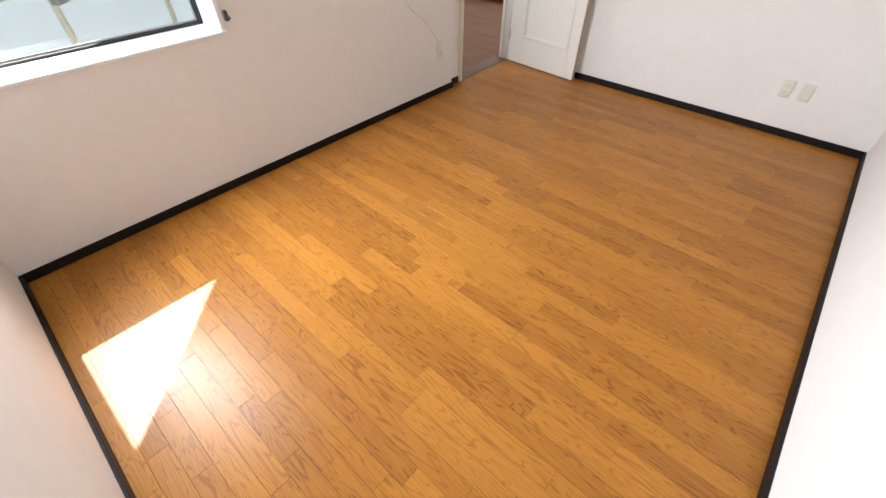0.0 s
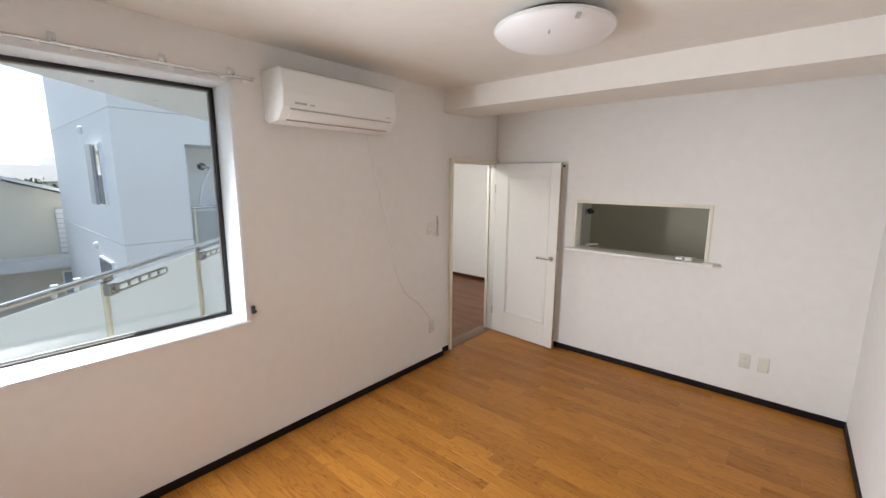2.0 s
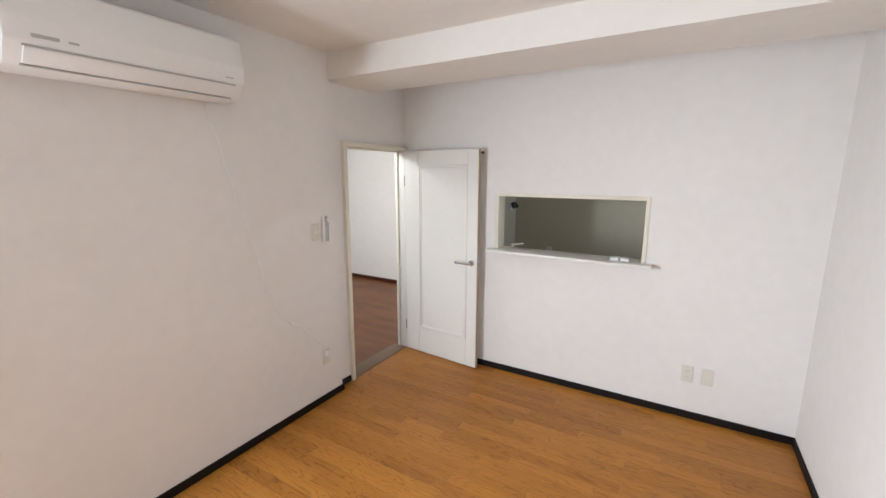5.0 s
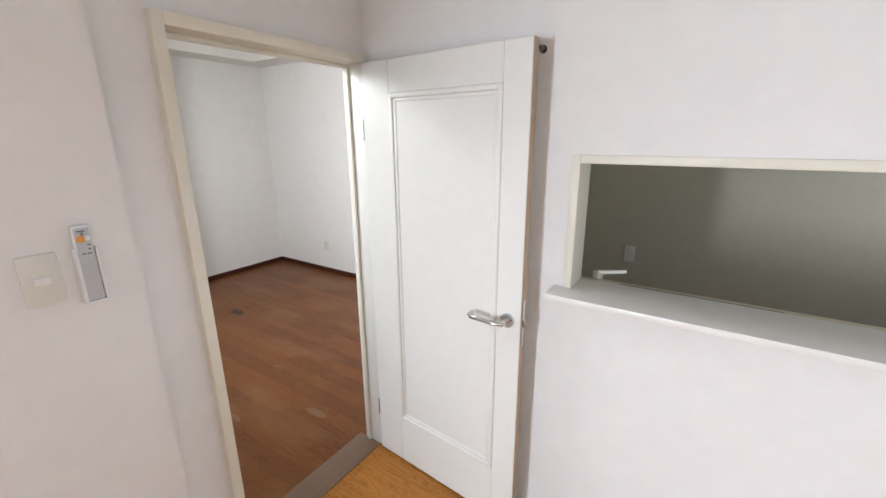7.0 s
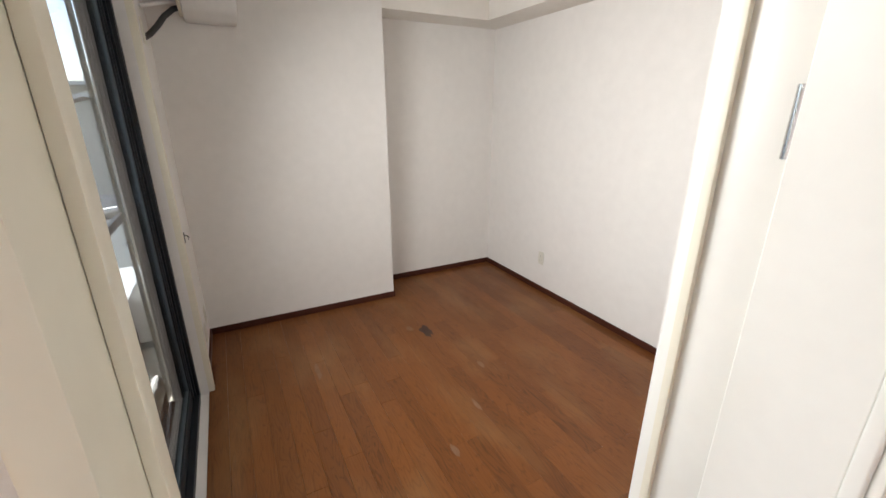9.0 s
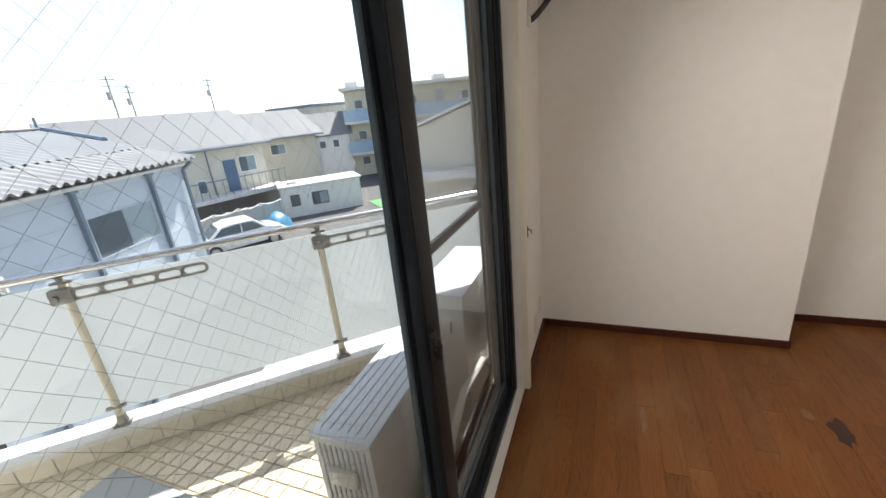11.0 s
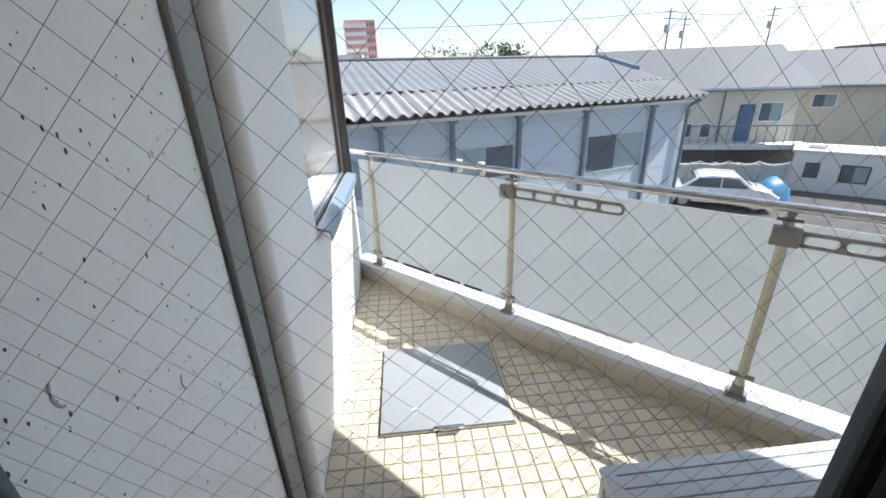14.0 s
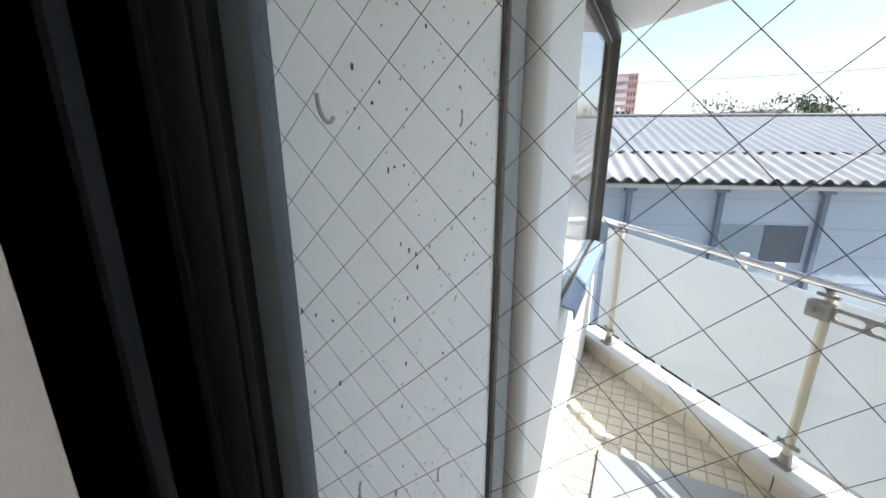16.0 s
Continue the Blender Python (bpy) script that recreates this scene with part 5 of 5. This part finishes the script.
# car
def car(at, turn, label):
    M = Matrix.Translation(at) @ Matrix.Rotation(turn, 4, "Z")
    c = thing("car", tuple(at), label, "car")
    prof = [(-2.1, 0.28), (-2.15, 0.62), (-2.0, 0.86), (-1.5, 0.95), (-0.95, 1.40), (-0.5, 1.50), (0.6, 1.48), (1.15, 1.02), (1.75, 0.90), (2.12, 0.68), (2.15, 0.30)]
    part("body", Shape().prism(prof, -0.82, 0.82, "y", 0.07, M), mat("white_car_paint", (0.80, 0.80, 0.80), 0.2, 0.02, 3, coat=0.6), c)
    for sy in (-0.823, 0.813):
        part("side_window", Shape().prism([(-1.3, 0.98), (-0.85, 1.36), (-0.05, 1.42), (-0.05, 0.98)], sy, sy + 0.012, "y", 0, M).prism([(0.0, 0.98), (0.0, 1.42), (0.55, 1.38), (1.0, 1.0)], sy, sy + 0.012, "y", 0, M), DARKGLASS, c, smooth=False)
    part("windscreen", Shape().prism([(0.64, 1.485), (1.16, 1.045), (1.175, 1.055), (0.655, 1.495)], -0.7, 0.7, "y", 0, M), DARKGLASS, c, smooth=False)
    part("rear_window", Shape().prism([(-1.46, 0.99), (-0.99, 1.39), (-1.0, 1.405), (-1.475, 1.0)], -0.7, 0.7, "y", 0, M), DARKGLASS, c, smooth=False)
    for x in (-1.35, 1.35):
        for y in (-0.74, 0.74):
            w = part("wheel", Shape().tube(M @ Vector((x, y - 0.1, 0.31)), M @ Vector((x, y + 0.1, 0.31)), 0.31, 24), RUBBER, c, "black tyre")
            part("rim", Shape().tube(M @ Vector((x, y - 0.105, 0.31)), M @ Vector((x, y + 0.105, 0.31)), 0.19, 20), STEEL, w, "steel rim")
    for y in (-0.6, 0.6):
        part("headlight", Shape().box(2.08, 2.15, y - 0.14, y + 0.14, 0.60, 0.72, 0.02, 2, M), PALEGLASS, c)
    return c


car((-14.6, -13.2, GZ), radians(150), "white parked car in the yard")
tarp = thing("tarpaulin", (-17.2, -13.2, GZ), "blue tarpaulin over stacked goods", "tarpaulin")
b = bmesh.new()
bmesh.ops.create_icosphere(b, subdivisions=3, radius=1)
for v in b.verts:
    v.co = Vector((v.co.x * 0.9, v.co.y * 0.7, max(0, v.co.z) * 1.1)) * (1 + 0.14 * noise.noise(v.co * 2.3))
part("cover", Shape().take(b, Matrix.Translation((-17.2, -13.2, GZ))), mat("blue_tarp", (0.06, 0.24, 0.40), 0.45, 0.1, 3), tarp)

# apartment block with outside stairs
am, al = facing(away((-26.6, -13.8, 0), 1.3)[:2], away((-33.5, -2.0, 0), 1.3)[:2])
ap = thing("apartment_block", tuple(am @ Vector((al / 2, 4, GZ))), "cream three-storey apartment block with blue gallery fronts", "apartment block")
part("wall", Shape().box(0, al, 0, 9, GZ - 1, 3.5, 0, 1, am), HOUSEWALL, ap, smooth=False)
part("roof", Shape().box(-0.3, al + 0.3, -1.6, 9.2, 3.5, 3.75, 0, 1, am), CAPSTONE, ap, smooth=False)
BLUEPANEL = mat("pale_blue_panel", (0.30, 0.40, 0.52), 0.5, 0.05, 2)
for z in (0.85, -1.9):
    part("gallery_floor", Shape().box(-0.2, al + 0.2, -1.5, 0, z - 0.2, z, 0, 1, am), CAPSTONE, ap, smooth=False)
    part("gallery_front", Shape().box(-0.2, al + 0.2, -1.5, -1.44, z, z + 1.0, 0, 1, am), BLUEPANEL, ap, smooth=False)
for z in (1.0, -1.75, GZ + 0.1):
    for k in range(7):
        u = 0.8 + k * al / 7
        part("door", Shape().box(u, u + 0.85, -0.05, 0.01, z, z + 1.95, 0, 1, am), mat("flat_door", (0.36, 0.40, 0.42), 0.5), ap, smooth=False) if k % 2 else glazing(ap, am, u, u + 0.8, z + 0.9, z + 1.7, 1)
        part("lamp", Shape().box(u + 1.15, u + 1.3, -0.08, 0.0, z + 1.55, z + 1.75, 0, 1, am), BLUESTEEL, ap, smooth=False)
for k, (z0, z1) in enumerate(((GZ, -1.9), (-1.9, 0.85))):
    u0 = al * 0.14
    st = part("stair", Shape().prism([(u0, z0), (u0 + 3.6, z1), (u0 + 3.6, z1 + 0.9), (u0, z0 + 0.9)], -2.5, -2.42, "y", 0, am), BLUEPANEL, ap, smooth=False)
    for i in range(12):
        part("step", Shape().box(u0 + 0.3 * i, u0 + 0.3 * i + 0.3, -2.42, -1.55, z0 + (z1 - z0) * (i + 1) / 12 - 0.04, z0 + (z1 - z0) * (i + 1) / 12, 0, 1, am), BLUESTEEL, st, smooth=False)
for u in (0.1, al * 0.5, al - 0.3):
    part("tank", Shape().box(u, u + 1.2, 3, 4.5, 3.75, 4.5, 0.05, 1, am), CAPSTONE, ap)

# wing of the same block, seen from the front room
WINGM = mat("wing_render", (0.74, 0.74, 0.72), 0.85, 0.04, 1.5, 0.2, 40)
wing = thing("neighbouring_wing", (-12, 4, GZ), "pale blue-grey rendered apartment wing with balconies", "apartment block")
part("wall", Shape().box(-17, -9, 2.66, 4.08, GZ, 6.0).box(-17, -10.4, 4.08, 9, GZ, 6.0).box(-10.4, -9, 4.08, 9, 2.5, 6.0).box(-10.4, -9, 4.08, 9, GZ, -0.6), WINGM, wing, smooth=False)
part("floor_joint", Shape().box(-17.01, -8.995, 2.653, 9, 3.18, 3.2).box(-17.01, -8.995, 2.653, 9, 0.15, 0.17), GREYPL, wing, "thin horizontal joint line", smooth=False)
part("balcony_glass", Shape().box(-9.04, -9.02, 4.11, 9, -0.5, 0.85), FROST, wing, smooth=False)
part("balcony_rail", Shape().tube((-9.03, 4.09, 0.95), (-9.03, 9, 0.95), 0.03), STEEL, wing)
part("balcony_post", Shape().tube((-9.03, 4.17, -0.6), (-9.03, 4.17, 1.0), 0.03), POST, wing)
part("hose", Shape().path([(-9.3, 4.4, 1.0), (-9.3, 4.5, 1.5), (-9.35, 4.65, 1.75), (-9.6, 4.85, 1.95), (-10.39, 4.9, 2.0)], 0.03, 8), WHITEMETAL, wing)
part("vent", Shape().tube((-10.4, 4.9, 2.0), (-10.3, 4.9, 2.0), 0.1, 14), DARKPL, wing)
ws = part("window", Shape().box(-11.2, -9.95, 2.60, 2.67, 1.0, 2.5), WHITEFRAME, wing, smooth=False)
part("pane", Shape().box(-10.55, -10.0, 2.59, 2.602, 1.05, 2.45), DARKGLASS, ws, smooth=False)
part("shutter", Shape().box(-11.15, -10.6, 2.54, 2.602, 1.02, 2.48), GREYPL, ws, "grey shutter", smooth=False)
ws2 = part("window", Shape().box(-11.6, -10.2, 2.60, 2.67, -1.9, -0.4), WHITEFRAME, wing, smooth=False)
part("pane", Shape().box(-11.55, -10.25, 2.59, 2.602, -1.85, -0.45), DARKGLASS, ws2, smooth=False)
for x in (-11.9,):
    for z in (2.9, -0.15):
        part("vent_hood", Shape().turned([(0.1, 0), (0.1, 0.06), (0.06, 0.1)], 16, Matrix.Translation((x, 2.66, z)) @ Matrix.Rotation(radians(90), 4, "X")), WHITEMETAL, wing)
# cream gabled house beyond
h5, m5, l5 = house("shuttered_house", (-18, 4.5), (-18, -5.0), 8, 0.55, 2.1, HOUSEWALL, CAPSTONE, "cream house with roller shutter and white roof", 0.4, True)
part("shutter", Shape().box(0.9, 1.95, -0.08, -0.005, -1.1, 0.6, 0, 1, m5), GREYPL, h5, "grey roller shutter", smooth=False)
for k in range(9):
    part("shutter_slat", Shape().box(0.92, 1.93, -0.095, -0.08, -1.08 + 0.18 * k, -0.93 + 0.18 * k, 0.01, 1, m5), WHITEMETAL, h5)
part("ledge", Shape().box(-0.3, l5, -1.0, -0.005, -1.5, -1.15, 0, 1, m5), CAPSTONE, h5, smooth=False)
for k in range(2):
    u = part("condenser", Shape().box(0.35, 0.85, -0.6, -0.2, -1.15 + 0.62 * k, -0.57 + 0.62 * k, 0.02, 1, m5), WHITEMETAL, h5)
    part("fan", Shape().tube(m5 @ Vector((0.6, -0.605, -0.86 + 0.62 * k)), m5 @ Vector((0.6, -0.62, -0.86 + 0.62 * k)), 0.2, 18), GREYPL, u)
glazing(h5, m5, 0.9, 2.0, -2.7, -1.8, 2)


# utility poles and wires
def pole(at, height):
    p = thing("utility_pole", tuple(at), "grey concrete utility pole with crossarms", "utility pole")
    x, y, z = at
    part("shaft", Shape().tube((x, y, z), (x, y, z + height), 0.17, 12, 0.10), CONCRETE, p)
    for dz in (0.5, 1.3):
        part("crossarm", Shape().box(x - 0.9, x + 0.9, y - 0.05, y + 0.05, z + height - dz, z + height - dz + 0.1), BLUESTEEL, p, smooth=False)
    part("transformer", Shape().tube((x + 0.35, y, z + height - 3), (x + 0.35, y, z + height - 2), 0.25, 14), GREYPL, p)


pole((-24, 4.0, GZ), 9.5)
pole((-39, -58, GZ), 13.5)
pole((-58, -62, GZ), 14.0)
pole((-44, -62, GZ), 13.0)
pole((-62, -32, GZ), 13.5)
wires = thing("overhead_wires", (-50, -60, 8.0), "thin dark overhead wires between poles", "wires")
for a, b_ in (((-39, -58, 8.9), (-58, -62, 9.4)), ((-39, -58, 8.1), (-58, -62, 8.6)), ((-58, -62, 9.4), (-62, -32, 8.9)), ((-39, -58, 8.9), (12, -66, 8.6))):
    a, b_ = Vector(a), Vector(b_)
    part("wire", Shape().path([a.lerp(b_, i / 12) - Vector((0, 0, 1.2 * math.sin(math.pi * i / 12) * 0.5)) for i in range(13)], 0.03, 5), DARKPL, wires)


# distant town
def far_house(at, w, d, h, turn, flat, wallm, roofm):
    M = Matrix.Translation(at) @ Matrix.Rotation(turn, 4, "Z")
    ob = thing("distant_house", tuple(at), "distant pale house in the hazy town", "house", "distant town")
    part("wall", Shape().box(-w / 2, w / 2, -d / 2, d / 2, 0, h, 0, 1, M), wallm, ob, smooth=False)
    if flat:
        part("roof", Shape().box(-w / 2 - 0.2, w / 2 + 0.2, -d / 2 - 0.2, d / 2 + 0.2, h, h + 0.4, 0, 1, M), roofm, ob, smooth=False)
    else:
        part("roof", Shape().prism([(-w / 2 - 0.5, h), (w / 2 + 0.5, h), (0, h + w * 0.22)], -d / 2 - 0.4, d / 2 + 0.4, "y", 0, M), roofm, ob, smooth=False)
    for k in range(3):
        for y in (-d / 2, d / 2):
            part("window", Shape().box(-w / 2 + w * (k + 0.25) / 3, -w / 2 + w * (k + 0.7) / 3, y - 0.06, y + 0.06, h * 0.6, h * 0.8, 0, 1, M), DARKGLASS, ob, smooth=False)


rnd = random.Random(11)
tones = [WHITEMETAL, HOUSEWALL, SIDING, CONCRETE]
for k in range(46):
    az = radians(rnd.uniform(150, 285))          # from +x, anticlockwise: -x round to -y
    r = rnd.uniform(55, 170)
    x, y = r * math.cos(az), r * math.sin(az)
    if r < 75 and -40 < x < 12 and y < -10:
        r *= 1.6
        x, y = r * math.cos(az), r * math.sin(az)
    far_house((x, y, GZ), rnd.uniform(7, 13), rnd.uniform(7, 15), rnd.uniform(4.5, 6.8) + r * 0.008, rnd.uniform(0, 3), rnd.random() < 0.4, rnd.choice(tones), rnd.choice((SLATEROOF, SLATEROOF, CAPSTONE, BLUESTEEL)))
tw = thing("red_tower_block", (12, -150, GZ), "distant red and white apartment tower", "apartment block")
part("wall", Shape().box(5.5, 15.5, -160, -150, GZ, 19.5), mat("red_brick_facade", (0.70, 0.38, 0.31), 0.7, 0.1, 0.5), tw, smooth=False)
part("white_annex", Shape().box(10, 19, -149, -142, GZ, 9.0), WHITEMETAL, tw, smooth=False)
for k in range(9):
    bl = part("balcony_band", Shape().box(8.5, 15.8, -150.2, -149.2, -2 + 2.4 * k, -0.9 + 2.4 * k), WHITEMETAL, tw, smooth=False)
    for i in range(3):
        part("window", Shape().box(5.9 + i * 0.9, 6.4 + i * 0.9, -150.05, -149.95, -1.6 + 2.4 * k, -0.4 + 2.4 * k), DARKGLASS, tw, smooth=False)
ch = thing("roof_vents", (3.2, -22.0, 1.4), "row of small dark roof vents behind the warehouse ridge", "vents")
for k in range(4):
    part("vent", Shape().tube((2.2 - 0.35 * k, -30, 1.6), (2.2 - 0.35 * k, -30, 3.05), 0.13, 10), DARKPL, ch)
part("vent_base", Shape().box(0.8, 2.6, -31, -29.4, GZ, 1.6), CONCRETE, ch)


def tree(at, height, spread, seed, leaf):
    t = thing("tree", tuple(at), "distant dark green tree over the roofs", "tree")
    rn = random.Random(seed)
    x, y, z = at
    tr = Shape().tube((x, y, z), (x, y, z + height * 0.6), 0.22, 8, 0.1)
    for k in range(6):
        a = rn.uniform(0, math.tau)
        tr.tube((x, y, z + height * rn.uniform(0.35, 0.6)), (x + math.cos(a) * spread * 0.6, y + math.sin(a) * spread * 0.6, z + height * rn.uniform(0.7, 0.9)), 0.09, 6, 0.03)
    part("trunk", tr, mat("bark", (0.10, 0.08, 0.06), 0.9, 0.2, 8), t)
    c = Shape()
    clumps = [(rn.gauss(0, spread * 0.38), rn.gauss(0, spread * 0.38), height * rn.uniform(0.55, 0.98)) for _ in range(16)]
    for k in range(900):
        cx, cy, cz = rn.choice(clumps)
        p = Vector((x + cx + rn.gauss(0, spread * 0.17), y + cy + rn.gauss(0, spread * 0.17), z + cz + rn.gauss(0, height * 0.05)))
        q = Euler((rn.uniform(0, 6), rn.uniform(0, 6), rn.uniform(0, 6))).to_matrix()
        s_ = rn.uniform(0.12, 0.3)
        c.bm.faces.new([c.bm.verts.new(p + q @ Vector(v) * s_) for v in ((-1, 0, 0), (0, -0.5, 0), (1, 0, 0), (0, 0.5, 0.2))])
    part("crown", c, leaf, t, smooth=False)


LEAF = mat("dark_foliage", (0.05, 0.075, 0.03), 0.7, 0.3, 2)
BARE = mat("grey_twigs", (0.16, 0.14, 0.12), 0.8, 0.2, 2)
tree((-17.0, -64, GZ), 10.0, 3.0, 3, LEAF)
tree((-8.5, -72, GZ), 10.2, 4.5, 4, BARE)
tree((-13.5, -74, GZ), 10.0, 4.5, 5, BARE)
tree((-22, -78, GZ), 9.5, 3.5, 6, LEAF)
tree((-60, 6, GZ), 5.3, 5, 7, LEAF)
tree((-70, -2, GZ), 5.4, 6, 8, LEAF)
tree((-15.6, -0.6, GZ), 2.6, 1.0, 9, LEAF)

# ---------------- boards and tiles ----------------
plank_floor("floor", 0, W, NY, L, (L - NY) / 54, 0.06, (5, 6, 8, 10, 12, 15), OAK, "glossy honey-coloured oak strip floor", 1)
plank_floor("floor_back", R2W, -0.07, R2N, 6.02, (6.02 - R2N) / 28, 0.06, (10, 15, 20, 30), OLDOAK, "worn dark brown oak board floor with bare patches", 2)
structure("floor_recess", Shape().box(-0.05, 0.0, BY, L, -0.012, -0.0005), OAK, "oak strip at the door recess", "floor")
stain = mat("bare_scuff", (0.20, 0.11, 0.06), 0.7, 0.3, 12)
darkstain = mat("dark_scuff", (0.035, 0.012, 0.008), 0.5, 0.3, 12)


def scuff(name, x, y, rx, ry, material, label, seed):
    rn = random.Random(seed)
    s = Shape()
    ptsx = [(x + rx * math.cos(a) * rn.uniform(0.6, 1.1), y + ry * math.sin(a) * rn.uniform(0.6, 1.1)) for a in [math.tau * i / 18 for i in range(18)]]
    s.prism(ptsx, 0.0002, 0.0008)
    tagged(mesh_ob(name, s, material), label, "stain")


scuff("floor_scuff", -2.42, 4.62, 0.045, 0.03, stain, "pale chipped scuff on the brown floor", 1)
scuff("floor_scuff", -2.33, 4.72, 0.10, 0.05, darkstain, "dark bruise on the brown floor", 2)
scuff("floor_scuff", -2.18, 3.86, 0.11, 0.02, stain, "pale worn streak on the brown floor", 4)
for k, (x, y, rx, ry) in enumerate(((-0.55, 4.15, 0.10, 0.03), (-1.18, 4.34, 0.05, 0.018), (-1.42, 4.62, 0.06, 0.016), (-0.92, 3.86, 0.09, 0.02), (-1.75, 4.86, 0.05, 0.02))):
    scuff("floor_scuff", x, y, rx, ry, stain, "pale worn streak on the brown floor near the doorway", 5 + k)

# kerb facing tiles
ft = Shape().box(-0.0855, 0.0855, -0.006, 0.0, -0.054, 0.054, 0.003, 1)
me = bpy.data.meshes.new("tile")
ft.bm.to_mesh(me), ft.bm.free(), me.materials.append(CREAMTILE)
turn = (0, 0, math.atan2(RD.y, RD.x))
for k in range(27):
    q = along(-0.15 + 0.176 * k, -0.069, -0.077)
    o = piece("tile", me, q, curb, turn)
    # keep the glazed side inwards
    o.rotation_euler = (0, 0, math.atan2(RD.y, RD.x) + (math.pi if RN.dot(Vector((-RD.y, RD.x, 0))) < 0 else 0))
# floor tiles
slab = bpy.data.objects["balcony_slab"]
TP = 0.088
tt = Shape().box(-TP / 2 + 0.004, TP / 2 - 0.004, -TP / 2 + 0.004, TP / 2 - 0.004, -0.006, 0.0, 0.002, 1)
me2 = bpy.data.meshes.new("tile")
tt.bm.to_mesh(me2), me2.materials.append(CREAMTILE)
rest, count = Shape(), 0
for j in range(37):
    for i in range(42):
        x, y = -0.2565 - TP * (i + 0.5), 3.035 - TP * (j + 0.5)
        o = (Vector((x, y, 0)) - P1).dot(RN)
        if o > -0.03 or x < -3.4:
            continue
        if -1.2 + TP / 3 < x < -0.5 - TP / 3 and 1.1 + TP / 3 < y < 1.82 - TP / 3:
            continue
        if 0.9 < y < 2.6 and x > -2.2 and count < 300:
            piece("tile", me2, (x, y, FZ), slab)
            count += 1
        else:
            b = tt.bm.copy()
            rest.take(b, Matrix.Translation((x, y, FZ)))
ob = mesh_ob("tile_field", rest, CREAMTILE)
ob.parent = slab
ob["kind"] = "stuff"
